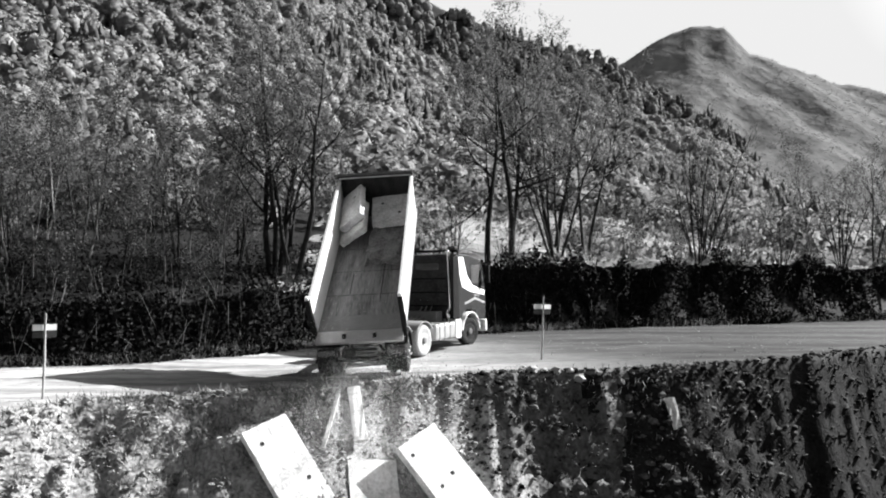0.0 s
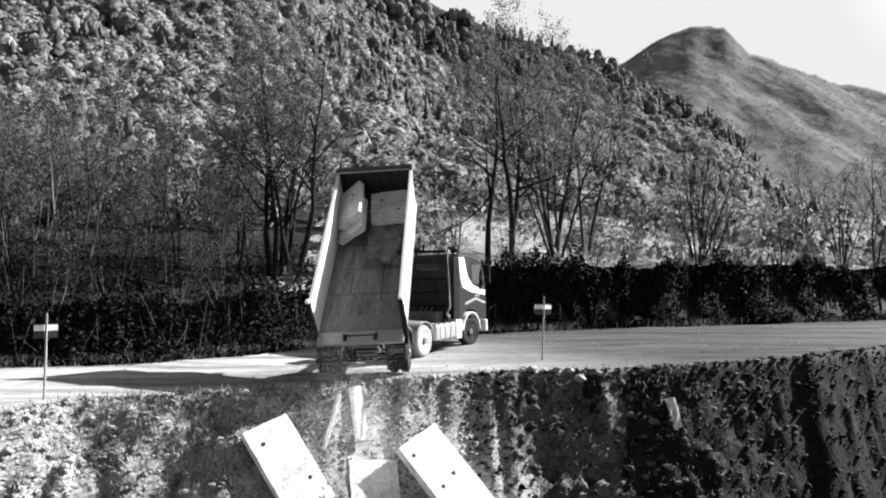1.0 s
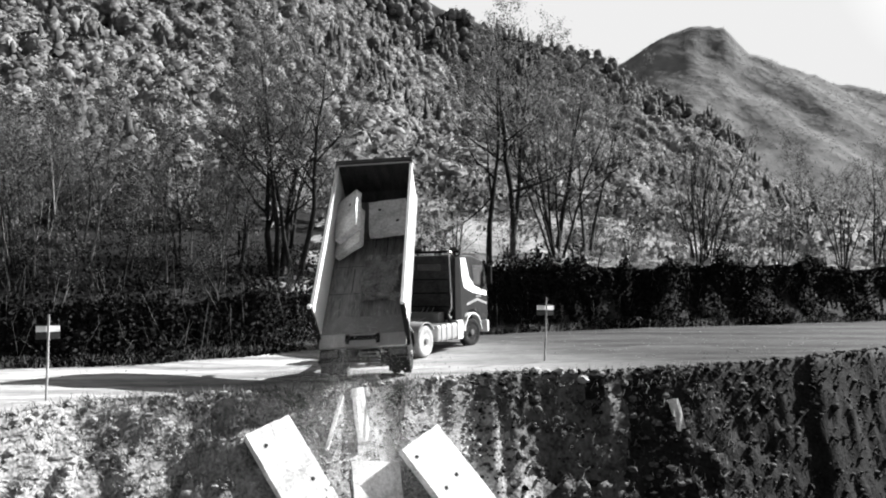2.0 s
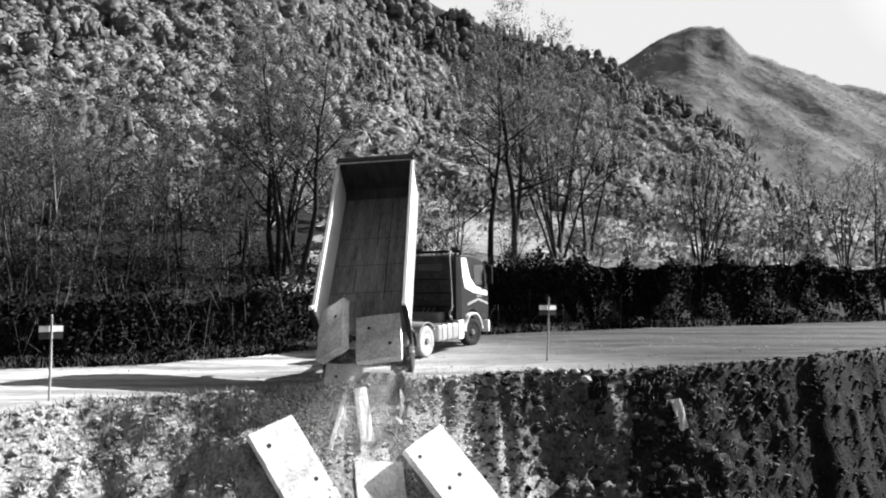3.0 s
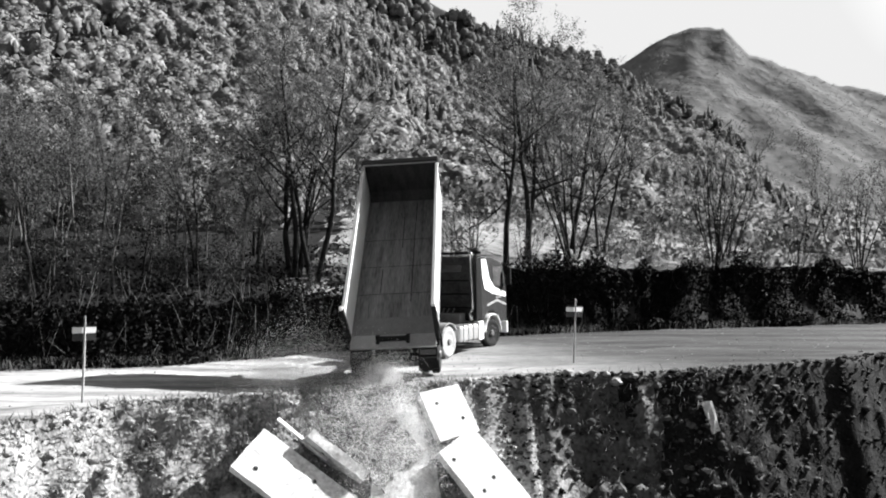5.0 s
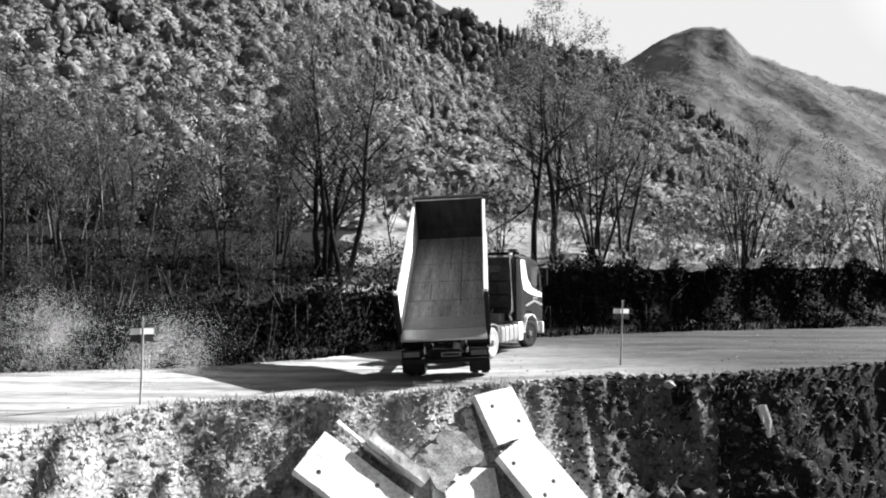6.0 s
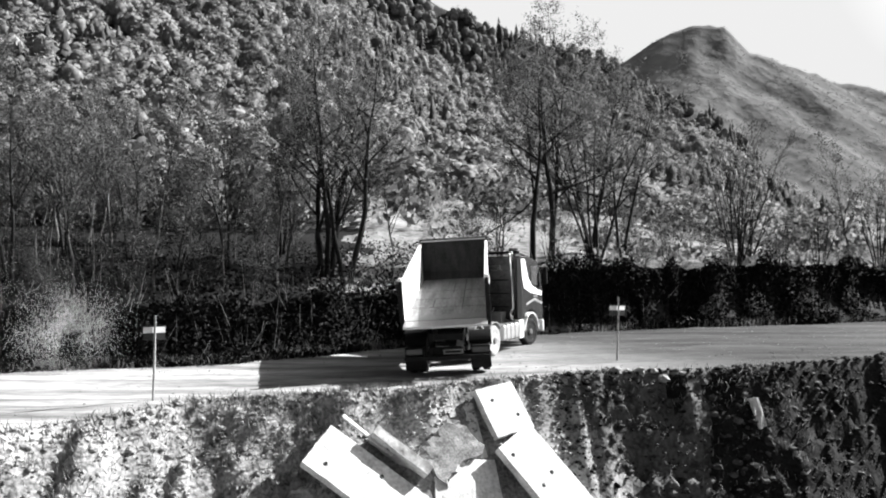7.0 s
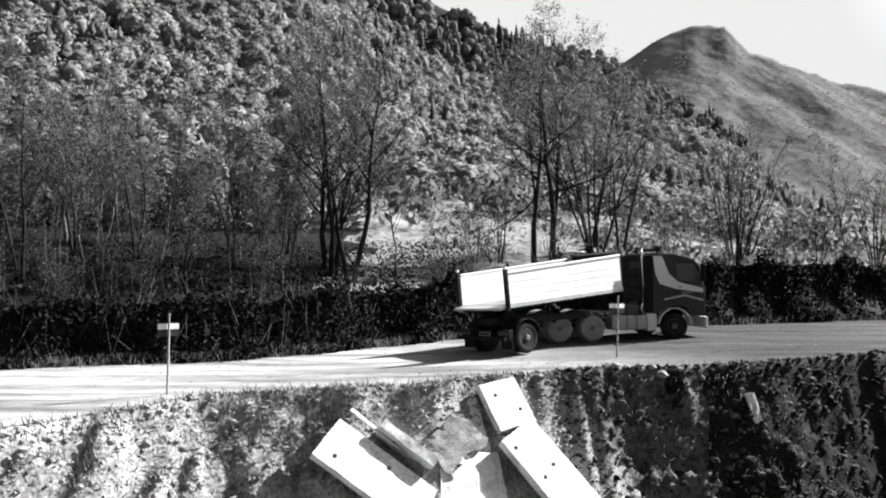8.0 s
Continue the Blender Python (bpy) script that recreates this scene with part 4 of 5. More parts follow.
def build_tractor():
    thing = new("tractor_unit")
    for s in (-1, 1):
        bm = bmesh.new()
        prism(bm, [(-1.3, 0.72), (5.0, 0.72), (5.0, 0.96), (-1.3, 0.96)], s * 0.4 - 0.045, s * 0.4 + 0.045, 0.012)
        part("chassis_beam", bm, M["chassis"], thing)
    bm = bmesh.new()
    lathe(bm, [(0.46, 0.0), (0.46, 0.06), (0.2, 0.07), (0.02, 0.07)], Matrix.Translation((0, 0, 0.97)) @ Matrix.Rotation(radians(-90), 4, 'Y'), 26)
    part("fifth_wheel", bm, M["chassis"], thing)
    wheels = []
    for y in (-0.68, 0.68):
        for s in (-1, 1):
            wheels.append(wheel(thing, s * 1.22, y, s, True, "dusty_rubber"))
            mudguard(thing, min(s * 0.62, s * 1.24), max(s * 0.62, s * 1.24), y, 0.64, M["plate_grey"], 35, 145, label="dusty grey mudguard")
        bm = bmesh.new()
        lathe(bm, [(0.08, -0.9), (0.08, 0.9)], Matrix.Translation((0, y, 0.52)), 12)
        part("axle", bm, M["chassis"], thing)
    for s in (-1, 1):
        wheels.append(wheel(thing, s * 1.2, FRONT, s, False, "rubber", -14))
    # cab body
    b, f = FRONT - 0.95, FRONT + 1.4
    bm = bmesh.new()
    prism(bm, [(b, 1.05), (FRONT - 0.62, 1.05), (FRONT - 0.58, 1.2), (FRONT - 0.3, 1.36), (FRONT + 0.3, 1.36), (FRONT + 0.58, 1.2), (FRONT + 0.66, 0.9), (f - 0.05, 0.9),
               (f, 1.3), (f - 0.02, 2.0), (f - 0.22, 2.9), (f - 0.5, 3.2), (b + 0.9, 3.4), (b, 3.42)], -1.22, 1.22, 0.05)
    cab = part("cab", bm, M["dark_paint"], thing, "dark glossy painted cab")
    # white flash on the flank, stepped forward and down
    for s in (-1, 1):
        x0, x1 = (1.222, 1.228) if s > 0 else (-1.228, -1.222)
        bm = bmesh.new()
        prism(bm, [(b + 0.03, 3.3), (b + 0.42, 3.3), (b + 0.72, 2.6), (b + 1.2, 2.24), (f - 0.12, 2.02), (f - 0.12, 1.84), (b + 1.0, 2.0), (b + 0.3, 2.2), (b + 0.12, 2.6)], x0, x1)
        part("white_flash", bm, M["white_paint"], cab, "white painted flash")
        bm = bmesh.new()
        prism(bm, [(b + 0.5, 1.62), (b + 1.4, 1.78), (f - 0.1, 1.58), (f - 0.1, 1.5), (b + 1.4, 1.7), (b + 0.5, 1.54)], x0, x1)
        part("pale_stripe", bm, M["alu"], cab, "pale swept stripe")
        for k in range(3):
            bm = bmesh.new()
            prism(bm, [(b + 1.3 + k * 0.16, 1.9), (b + 1.41 + k * 0.16, 1.88), (b + 1.41 + k * 0.16, 1.8), (b + 1.3 + k * 0.16, 1.82)], x0, x1)
            part("lettering_bar", bm, M["plate_grey"], cab)
        # side window
        bm = bmesh.new()
        prism(bm, [(b + 1.05, 2.3), (b + 1.0, 3.05), (f - 0.48, 3.05), (f - 0.28, 2.75), (f - 0.2, 2.22)], 1.224 * s - 0.006, 1.224 * s + 0.006)
        window = part("side_window", bm, M["black"], cab, "dark side window")
        bm = bmesh.new()
        prism(bm, [(b + 1.08, 2.33), (b + 1.03, 3.02), (f - 0.5, 3.02), (f - 0.31, 2.74), (f - 0.24, 2.25)], 1.233 * s - 0.002, 1.233 * s + 0.002)
        part("pane", bm, M["glass"], window)
        bm = bmesh.new()
        box(bm, min(s * 1.225, s * 1.25), max(s * 1.225, s * 1.25), b + 1.12, b + 1.28, 2.06, 2.1, 0.008)
        part("door_handle", bm, M["black"], cab)
        # mirror
        bm = bmesh.new()
        box(bm, min(s * 1.34, s * 1.52), max(s * 1.34, s * 1.52), f - 0.3, f - 0.18, 2.3, 3.0, 0.03)
        box(bm, min(s * 1.2, s * 1.36), max(s * 1.2, s * 1.36), f - 0.26, f - 0.22, 2.92, 2.97)
        box(bm, min(s * 1.2, s * 1.36), max(s * 1.2, s * 1.36), f - 0.26, f - 0.22, 2.34, 2.39)
        part("mirror", bm, M["black"], cab)
        # side deflector behind the cab
        bm = bmesh.new()
        prism(bm, [(b - 0.42, 1.1), (b - 0.004, 1.1), (b - 0.004, 3.36), (b - 0.36, 3.3)], s * 1.2 - 0.015, s * 1.2 + 0.015, 0.006)
        part("side_deflector", bm, M["black"], cab)
        # wheel arch trim
        mudguard(thing, min(s * 1.0, s * 1.27), max(s * 1.0, s * 1.27), FRONT, 0.74, M["white_paint"], 5, 172, "wheel_arch", "white wheel arch trim")
        # tank and steps
        bm = bmesh.new()
        box(bm, min(s * 0.62, s * 1.22), max(s * 0.62, s * 1.22), 1.5, FRONT - 1.25, 0.42, 0.98, 0.08)
        tank = part("fuel_tank", bm, M["alu"], thing, "dusty aluminium fuel tank")
        for y in (1.72, 2.1, 2.5):
            bm = bmesh.new()
            box(bm, min(s * 0.6, s * 1.235), max(s * 0.6, s * 1.235), y, y + 0.06, 0.4, 1.0, 0.02)
            part("tank_strap", bm, M["plate_grey"], tank)
        bm = bmesh.new()
        box(bm, min(s * 0.75, s * 1.24), max(s * 0.75, s * 1.24), FRONT - 1.22, FRONT - 0.8, 0.36, 1.04, 0.05)
        part("step_box", bm, M["white_paint"], thing, "white side step box")
        bm = bmesh.new()
        box(bm, min(s * 0.7, s * 1.2), max(s * 0.7, s * 1.2), f - 0.02, f + 0.03, 0.62, 0.86, 0.02)
        part("headlight", bm, M["chrome"], thing, "clear headlight")
    # back wall ribs, exhaust stack, roof bar
    bm = bmesh.new()
    box(bm, -1.17, 1.17, b - 0.028, b - 0.002, 1.08, 3.36, 0.01)
    part("back_panel", bm, M["dusty_panel"], cab, "dusty dark cab back panel")
    for z in (1.5, 2.0, 2.5):
        bm = bmesh.new()
        box(bm, -0.9, 0.75, b - 0.06, b - 0.03, z, z + 0.05, 0.01)
        part("back_rib", bm, M["black"], cab)
    bm = bmesh.new()
    box(bm, -0.55, 0.45, b - 0.05, b - 0.03, 2.85, 3.1, 0.008)
    part("rear_window", bm, M["glass"], cab, "dark rear window")
    bm = bmesh.new()
    tube(bm, [(0.92, b - 0.3, 0.95), (0.92, b - 0.3, 1.3), (0.98, b - 0.28, 1.5), (0.98, b - 0.28, 3.3), (0.98, b - 0.33, 3.45), (0.98, b - 0.42, 3.55)], [0.085, 0.085, 0.075, 0.07, 0.07, 0.075], 14)
    part("exhaust_pipe", bm, M["chrome"], thing, "tall chrome exhaust stack", True)
    bm = bmesh.new()
    tube(bm, [(-1.0, b + 0.45, 3.56), (1.0, b + 0.45, 3.56)], [0.05, 0.05], 10)
    for x in (-0.8, 0.8):
        box(bm, x - 0.03, x + 0.03, b + 0.42, b + 0.48, 3.38, 3.56)
    part("roof_bar", bm, M["black"], thing)
    for x in (-0.75, 0.75):
        bm = bmesh.new()
        box(bm, x - 0.16, x + 0.16, b + 0.4, b + 0.56, 3.61, 3.72, 0.03)
        part("beacon", bm, M["lamp"], thing, "amber beacon in grey")
    bm = bmesh.new()
    box(bm, -1.22, 1.22, f - 0.04, f + 0.1, 0.42, 0.88, 0.05)
    part("front_bumper", bm, M["white_paint"], thing, "white front bumper")
    bm = bmesh.new()
    prism(bm, [(f + 0.02, 2.1), (f - 0.2, 2.9), (f - 0.19, 2.92), (f + 0.03, 2.1)], -1.08, 1.08)
    part("windscreen", bm, M["glass"], cab, "dark windscreen")
    bm = bmesh.new()
    for x in (-0.3, -0.1, 0.12):
        tube(bm, [(x, b - 0.02, 1.5), (x + 0.02, b - 0.4, 1.2), (x, b - 1.2, 1.08), (x * 0.6, 0.6, 1.15)], [0.02] * 4, 6)
    part("air_line", bm, M["alu"], thing, "coiled air lines")
    bm = bmesh.new()
    box(bm, -0.7, 0.7, b - 0.75, b - 0.3, 0.97, 1.35, 0.03)
    part("battery_box", bm, M["plate_grey"], thing, "dusty equipment box")
    return tagged(thing, "dark tractor unit with white flashes and chrome stack", "lorry"), wheels


tractor, tractor_wheels = build_tractor()


# ---- concrete slabs ----
def slab(w, l, h, seed, mat="concrete", holes=((0.3, 0.4),), label="", broken=0.016):
    rng = random.Random(seed)
    thing = new("concrete_slab")
    bm = bmesh.new()
    box(bm, -w / 2, w / 2, -l / 2, l / 2, -h / 2, h / 2)
    bmesh.ops.subdivide_edges(bm, edges=bm.edges, cuts=7, use_grid_fill=True)
    for v in bm.verts:
        rim = max(abs(v.co.x) / (w / 2), abs(v.co.y) / (l / 2)) > 0.99
        k = broken if rim else broken * 0.15
        v.co += Vector((noise.noise(v.co * 4 + Vector((seed, 0, 0))), noise.noise(v.co * 4 + Vector((0, seed, 0))), noise.noise(v.co * 5 + Vector((0, 0, seed))))) * k
    part("body", bm, M[mat], thing, "", True).data.polygons.foreach_set("use_smooth", [False] * (6 * 64))
    # each socket is a flat dark disc; the hole's inner shade is its colour
    for x, y in holes:
        bm = bmesh.new()
        lathe(bm, [(0.055, h / 2 - 0.02), (0.05, h / 2 + 0.008), (0.02, h / 2 + 0.009)], Matrix.Translation((x, y, 0)) @ Matrix.Rotation(radians(-90), 4, 'Y'), 14)
        part("lifting_socket", bm, M["hole_shade"], thing, "dark disc painting a lifting socket's shaded hole")
    return tagged(thing, label, "slab", "concrete slabs")


def lay(c, along, across):
    """A pose at c whose y axis runs along and whose x axis leans to across."""
    y = Vector(along).normalized()
    z = Vector(across).cross(y).normalized()
    x = y.cross(z)
    return Matrix.Translation(c) @ Matrix((x, y, z)).transposed().to_4x4()


slab_low = slab(1.15, 2.9, 0.24, 1, holes=((-0.28, 1.0), (0.28, -0.2)), label="big white concrete slab tipped over on the bank")
slab_right = slab(1.25, 2.7, 0.24, 2, holes=((-0.42, 1.0), (0.15, 0.1), (-0.3, 0.0)), label="big white concrete slab leaning on the bank")
slab_mid = slab(1.2, 1.9, 0.22, 3, holes=(), label="white concrete slab half buried among the others")
slab_top = slab(1.2, 1.38, 0.22, 4, holes=((0.3, -0.25), (-0.25, 0.3)), label="white concrete slab with a lifting socket")
slab_dark = slab(1.05, 1.5, 0.3, 5, "old_concrete", (), "broken dark stained concrete slab", 0.16)
slab_edge = slab(0.95, 1.6, 0.24, 6, holes=((0.2, 0.3),), label="white concrete slab with a chipped edge", broken=0.02)
slab_left = slab(1.0, 1.6, 0.2, 7, holes=((-0.2, 0.4),), label="pale concrete slab lying askew")
slab_right.matrix_world = lay((0.05, 16.62, -2.12), (-1.34, 0.65, 1.52), (0.93, 0.81, 0.4))
slab_mid.matrix_world = lay((-1.72, 16.1, -2.4), (-0.18, 0.75, 0.95), (1.1, 0.6, 0.1))


def timber(name, w, h, l, seed, mat, label):
    rng = random.Random(seed)
    bm = bmesh.new()
    box(bm, -w / 2, w / 2, -l / 2, l / 2, -h / 2, h / 2)
    bmesh.ops.subdivide_edges(bm, edges=bm.edges, cuts=3, use_grid_fill=True)
    for v in bm.verts:
        v.co += Vector((rng.gauss(0, 1), rng.gauss(0, 1), rng.gauss(0, 1))) * min(w, h) * 0.05
    return tagged(part(name, bm, mat), label, "debris")


beam = timber("concrete_beam", 0.32, 0.16, 1.5, 1, M["concrete"], "narrow white concrete beam on the bank")
rod = timber("plank", 0.09, 0.05, 1.5, 2, M["concrete"], "thin pale plank among the slabs")
block = timber("concrete_block", 0.27, 0.2, 0.85, 3, M["concrete"], "small white concrete block stuck in the bank")
block.matrix_world = lay((6.25, 18.88, -0.98), (-0.15, 0.3, 0.9), (1, 0.2, 0))


# ---- dust ----
def dust_mesh(seed, count, grain):
    rng = random.Random(seed)
    verts, faces = [], []
    off = Vector((seed * 5.1, 0, 0))
    while len(faces) < count * 4:
        p = Vector((rng.gauss(0, 0.5), rng.gauss(0, 0.5), rng.gauss(0, 0.42)))
        if noise.noise(p * 1.8 + off) + 0.5 * noise.noise(p * 4 + off) < rng.uniform(-0.55, 0.35):
            continue
        s = grain * rng.uniform(0.5, 1.3)
        q = Euler((rng.random() * 6, rng.random() * 6, rng.random() * 6)).to_quaternion()
        o = len(verts)
        verts += [p + q @ Vector(c) * s for c in ((1, 1, 1), (1, -1, -1), (-1, 1, -1), (-1, -1, 1))]
        faces += [(o, o + 1, o + 2), (o, o + 3, o + 1), (o, o + 2, o + 3), (o + 1, o + 3, o + 2)]
    return from_arrays("dust_cloud", verts, faces, M["dust"])


DUST = [dust_mesh(1, 20000, 0.0068), dust_mesh(2, 20000, 0.0068), dust_mesh(3, 22000, 0.0026)]


def dust_cloud(kind, size):
    ob = new("dust_cloud", DUST[kind])
    ob.scale = (size, size, size)
    return tagged(ob, "drifting cloud of pale concrete dust", "dust", "dust clouds", "stuff")


# ---- what moves ----
TRAILER = [(0, -2.22, 20.0, 4.3), (3, -2.27, 20.1, 4.5), (4.6, -2.32, 20.25, 4.7), (5.8, -2.31, 20.75, 4.9), (6.4, -2.3, 20.85, 5.0), (7.2, -2.28, 20.5, 4.8), (7.6, -2.3, 20.3, 4.5),
           (7.7, -2.29, 20.4, 5.5), (7.8, -2.25, 20.85, 9.5), (7.9, -2.05, 21.75, 19), (8.0, -0.45, 23.95, 52)]
TRACTOR = [(0, -2.02, 23.25, 28.6), (3, -2.1, 23.3, 29), (4.6, -2.18, 23.5, 29), (5.8, -2.15, 23.7, 28.5), (6.4, -2.12, 23.8, 28.3), (7.2, -2.08, 23.35, 28), (7.6, -2.1, 23.1, 28),
           (7.7, -2.05, 23.25, 30), (7.8, -1.8, 23.75, 34.5), (7.9, -1.1, 24.95, 46), (8.0, 2.27, 27.15, 77)]
TILT = [(0, 36), (0.5, 37.5), (1, 39), (1.5, 41.5), (1.7, 42.5), (2.8, 43.6), (3, 44.3), (3.5, 45), (4.6, 45.4), (5.2, 43.5), (5.8, 37), (6, 27.5), (6.4, 18.2), (6.7, 13.5), (7, 10), (7.2, 7.9), (7.6, 4.0), (8, 3.8)]


def at(rows, t):
    return [float(np.interp(t, [r[0] for r in rows], [r[k] for r in rows])) for k in range(1, len(rows[0]))]


def on_yard(x, y, heading, lean):
    # the rows give the point 0.35 m beyond the axle
    return pose(x, y - 0.35, float(yard(x, y)) + 0.02, 0, lean, -heading)


def trailer_pose(t):
    x, y, h = at(TRAILER, t)
    return on_yard(x, y, h, -3.2)


def bed_pose(t):
    return Matrix.Translation(HINGE) @ pose(0, 0, 0, at(TILT, t)[0])


def in_bed(t, x, y, z, rx=0, ry=0, rz=0):
    return trailer_pose(t) @ bed_pose(t) @ pose(x, y, z, rx, ry, rz)


def roll_wheels(wheels, rows, start):
    for w in wheels:
        base = w.matrix_basis.copy()
        out, gone, last = [(0, base)], 0.0, at(rows, start)
        n = int(round((8.0 - start) * 30))
        out.append((start, base))
        for k in range(1, n + 1):
            t = start + k / 30
            now = at(rows, t)
            gone += math.hypot(now[0] - last[0], now[1] - last[1])
            last = now
            out.append((t, base @ pose(0, 0, 0, -math.degrees(gone / 0.52))))
        walk(w, out)


def motions():
    walk(trailer, [(r[0], trailer_pose(r[0])) for r in TRAILER])
    walk(tractor, [(r[0], on_yard(r[1], r[2], r[3], -1.5)) for r in TRACTOR])
    walk(bed, [(t, bed_pose(t)) for t, a in TILT])
    roll_wheels(tractor_wheels, TRACTOR, 7.6)
    roll_wheels([o for o in trailer.children if o.name.startswith("wheel")], TRAILER, 7.6)

    # slabs: they creep, slide down the bed, drop over the lip and come to rest on the bank
    def slide(x, y, z, rx, ry, rz, lead=0.0):
        rows = []
        for t, s in ((0, 0), (0.5, -0.05), (1.0, -0.12), (1.5, -0.3 - lead * 0.3), (1.7, -0.45 - lead * 0.5), (2.1, -1.2 - lead), (2.5, -2.5 - lead), (2.8, -4.0 - lead)):
            rows.append((t, in_bed(t, x, y + s, z, rx, ry, rz)))
        return rows

    rest_top = lay((-0.95, 17.88, -0.66), (-0.45, 0.55, 0.9), (0.86, 0.6, 0.19))
    walk(slab_top, slide(0.5, 4.62, 0.76, 7, -2, 4) + [
        (3.0, in_bed(3.0, 0.5, -1.15, 0.62, 6, -2, 4)), (3.2, lay((-1.55, 18.3, 0.2), (-0.1, 0.5, 0.9), (1, 0, 0))),
        (3.4, lay((-1.2, 17.9, -0.45), (-0.3, 0.55, 0.9), (0.95, 0.4, 0.1))), (3.7, rest_top), (8, rest_top)])
    rest_dark = lay((-2.42, 16.5, -1.38), (1.02, 1.1, 0.68), (0.75, -0.15, -0.75))
    walk(slab_dark, slide(0.45, 3.1, 0.4, 3, 0, -4, 0.9)[:-1] + [
        (2.8, in_bed(2.8, 0.42, -1.0, 0.3, 12, 0, 2)), (3.0, lay((-1.85, 17.9, -0.4), (0, 0.7, 0.75), (1, 0.1, 0))),
        (3.3, lay((-2.2, 17.0, -1.1), (0.6, 0.8, 0.7), (0.9, -0.1, -0.5))), (3.5, rest_dark), (8, rest_dark)])
    rest_edge = lay((-3.6, 16.1, -1.35), (-1.6, 0.25, 1.15), (0.25, -0.85, 0.5))
    walk(slab_edge, slide(-0.72, 4.55, 0.98, 5, -38, 2) + [
        (3.0, in_bed(3.0, -0.72, -0.95, 0.8, 4, -36, 2)), (3.2, lay((-3.0, 18.0, -0.1), (-0.2, 0.6, 0.8), (0.9, -0.2, 0.2))),
        (3.4, lay((-3.2, 17.0, -0.9), (-0.7, 0.5, 0.8), (0.8, 0.5, 0.1))), (3.7, rest_edge), (8, rest_edge)])
    rest_left = lay((-2.3, 15.8, -2.3), (0.0, 0.7, 0.9), (1.1, 0.55, 0.1))
    walk(slab_left, slide(-0.68, 4.2, 0.62, 2, -34, 2, 0.1)[:-1] + [
        (2.8, in_bed(2.8, -0.68, 0.0, 0.55, 2, -32, 2)), (3.0, lay((-2.9, 18.1, -0.2), (0, 0.7, 0.8), (1, 0, -0.2))),
        (3.3, lay((-2.5, 16.9, -1.0), (-0.2, 0.65, 0.85), (1.0, 0.4, 0))), (3.6, rest_left), (8, rest_left)])
    first = lay((-3.55, 15.75, -1.75), (-1.31, 0.82, 1.7), (0.86, 0.72, 0.34))
    last = lay((-4.3, 15.3, -1.75), (-2.0, 0.22, 1.4), (0.64, 0.75, 0.5))
    walk(slab_low, [(0, first), (3.1, first), (3.3, lay((-3.8, 15.6, -1.75), (-1.5, 0.7, 1.65), (0.86, 0.7, 0.6))), (3.6, last), (8, last)])
    b0 = lay((-2.25, 17.2, -0.62), (-0.3, 0.95, 1.15), (1, 0.2, 0))
    b1 = lay((-1.76, 17.5, -1.12), (-0.25, 0.6, 0.9), (0.9, 0.4, 0))
    walk(beam, [(0, b0), (3.0, b0), (3.3, b1), (8, b1)])
    r0 = lay((-2.85, 16.85, -0.7), (0.22, 0.95, 1.05), (1, 0, 0))
    r1 = lay((-4.35, 16.0, -0.85), (-0.8, 0.15, 0.6), (0.5, 0.8, 0.2))
    walk(rod, [(0, r0), (3.0, r0), (3.3, lay((-3.6, 16.9, -0.3), (-0.4, 0.5, 0.9), (0.8, 0.4, 0))), (3.6, r1), (8, r1)])

    # dust: puffs well up where the slabs strike, then drift away to the left
    def drift(kind, size, turn, *rows):
        walk(dust_cloud(kind, size), [(t, pose(x, y, z, 0, 0, turn + 6 * t)) for t, x, y, z in rows])

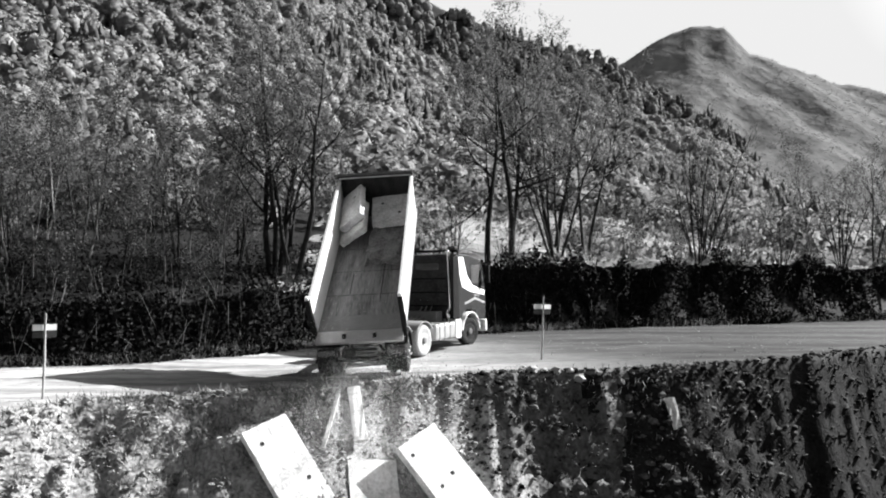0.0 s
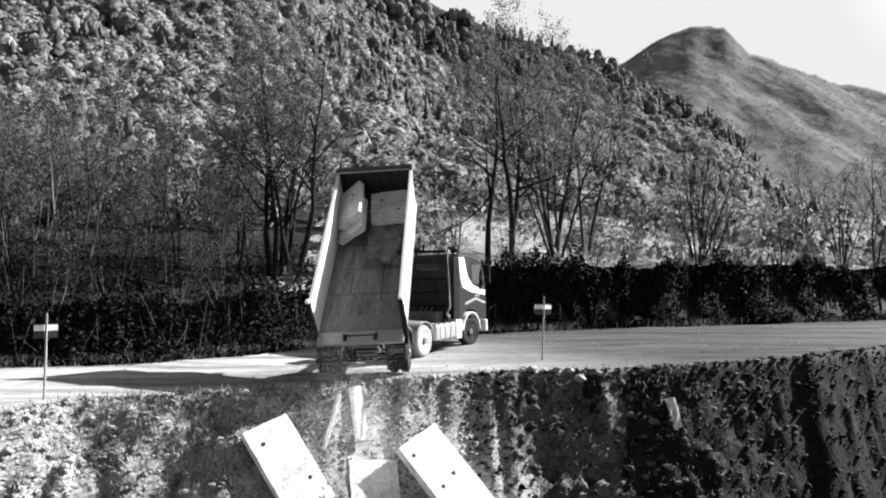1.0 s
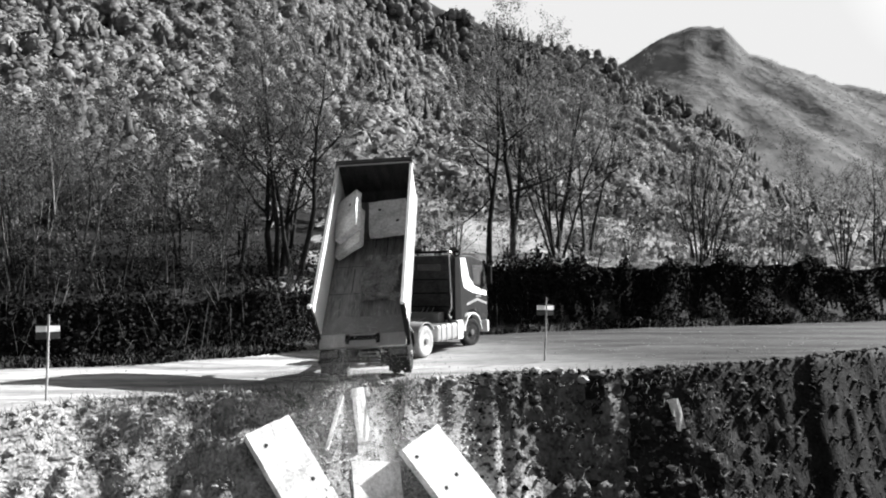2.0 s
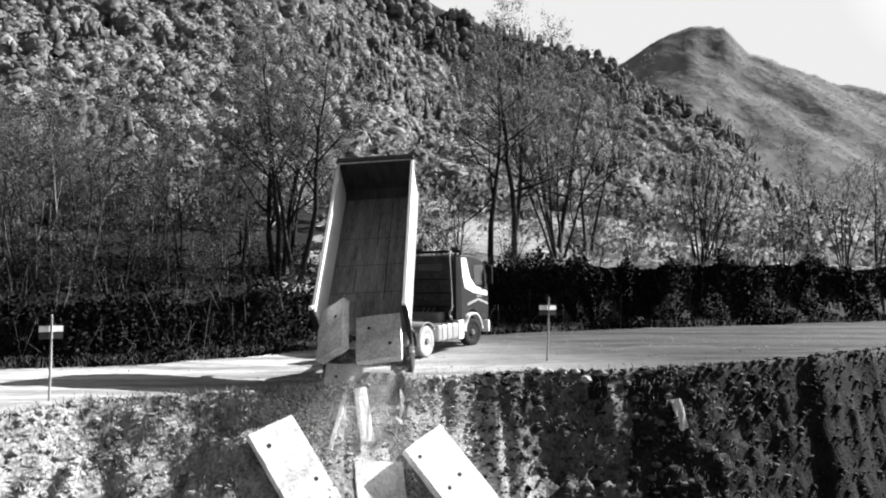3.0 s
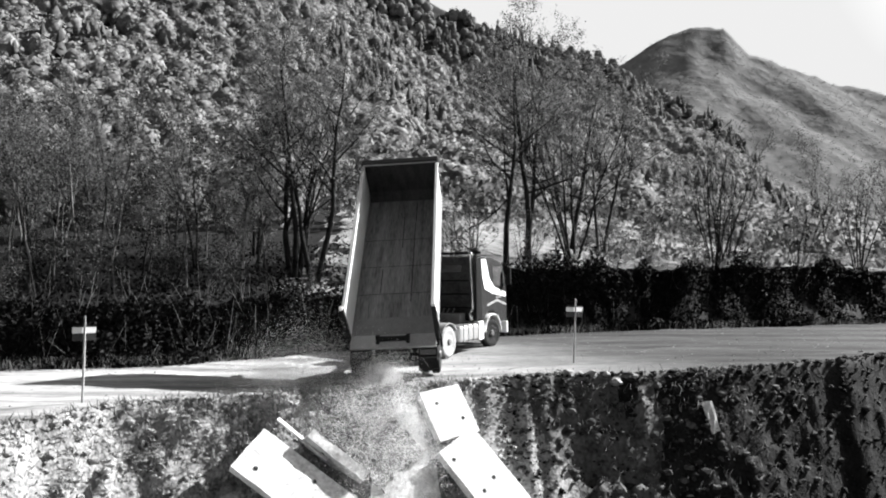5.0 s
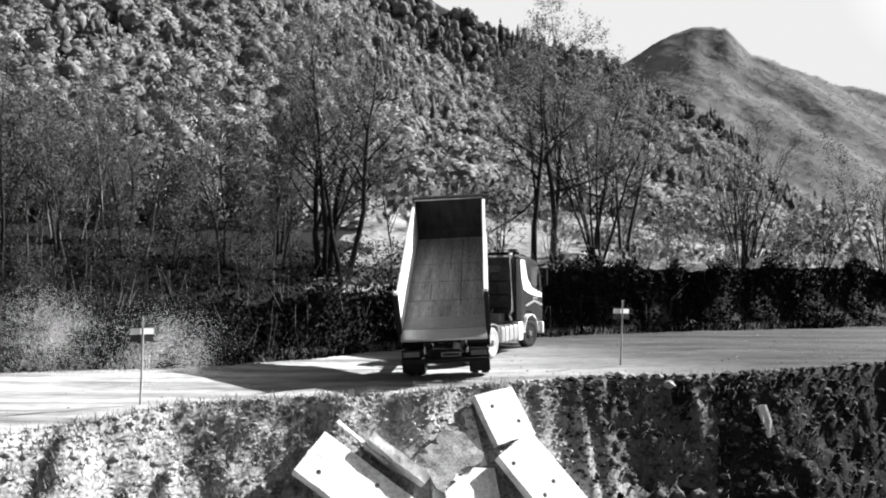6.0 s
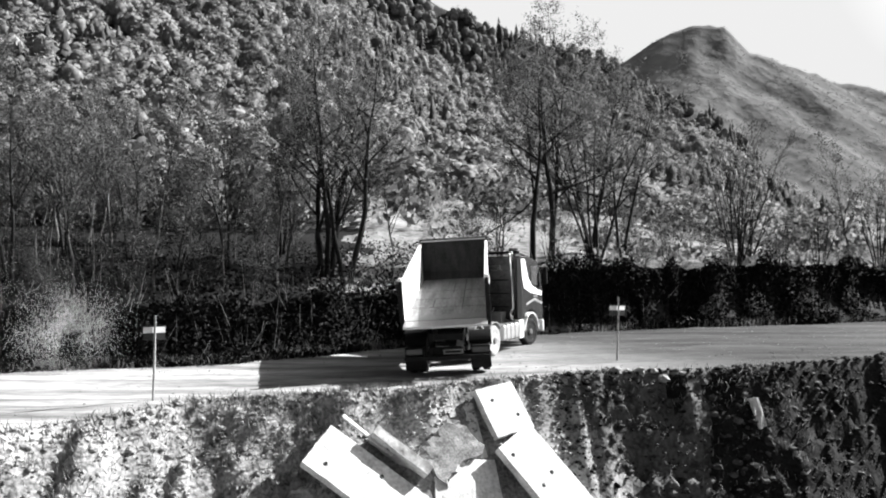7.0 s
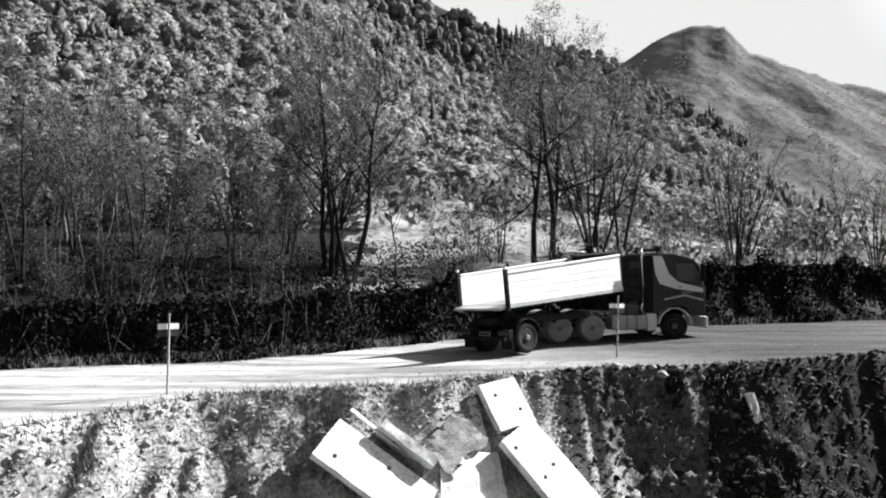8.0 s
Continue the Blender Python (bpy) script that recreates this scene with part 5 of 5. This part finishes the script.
    drift(2, 1.5, 0, (0, -2.4, 18.7, 0.15), (1.7, -2.9, 18.7, 0.3), (3.0, -2.4, 18.7, 0.2), (4.6, -3.2, 18.8, 0.3), (5.8, -9.5, 19.5, 0.6), (6.5, -11.5, 20, 0.9), (7.0, -14, 21, 1.2), (7.4, -18, 23, 2), (8, -24, 25, 3))
    drift(2, 1.5, 40, (0, -2.6, 16.9, -1.0), (2.8, -2.8, 16.9, -0.9), (3.6, -2.7, 17, -0.5), (4.6, -3.2, 17.2, -0.4), (5.8, -3.6, 18.6, -3.2), (8, -3.6, 18.8, -3.4))
    drift(2, 1.5, 90, (0, -1.6, 16.9, -1.5), (2.8, -1.8, 16.9, -1.4), (3.6, -1.6, 17.1, -0.9), (4.6, -2.4, 17.2, -0.8), (5.8, -13.5, 20.5, 1.0), (6.5, -14.5, 21, 1.4), (7, -19, 23, 2.2), (8, -25, 27, 3))
    buried = (-2, 19.5, -3.5)
    for kind, size, turn, a, b, c in (
            (0, 0.9, 10, (-2.7, 17.1, -0.5), (-2.9, 17.0, -0.7), (-3.1, 17.2, -0.6)),
            (1, 0.9, 70, (-1.4, 17.5, -0.4), (-1.3, 17.3, -0.7), (-1.9, 17.4, -0.6)),
            (0, 1.0, 130, (-2.0, 16.4, -1.3), (-2.2, 16.3, -1.4), (-2.6, 16.4, -1.6)),
            (1, 0.9, 200, (-0.9, 16.9, -1.3), (-1.0, 16.8, -1.4), (-1.4, 16.9, -1.7)),
            (0, 0.8, 250, (-2.1, 18.2, 0.0), (-2.0, 18.3, 0.2), (-2.4, 18.4, 0.2)),
            (1, 0.8, 330, (-2.2, 17.0, -0.9), (-1.7, 16.9, -1.0), (-2.0, 17.0, -1.2)),
            (0, 0.8, 20, (-1.7, 16.6, -1.6), (-1.6, 16.4, -1.8), (-1.9, 16.4, -2.1)),
            (2, 1.0, 300, (-3.4, 17.6, -0.3), (-4.0, 18.2, 0.1), (-5.2, 18.7, 0.3))):
        # the heavy dust settles again
        down = Vector(c) + Vector((0, 2.0, -3.6))
        drift(kind, size, turn, (0, *buried), (2.85, *buried), (3.2, *a), (3.7, *a), (4.1, *b), (4.7, *c), (5.2, *(Vector(c) + Vector((-0.4, 0.3, -0.3)))), (6.1, *down), (8, *down))


motions()
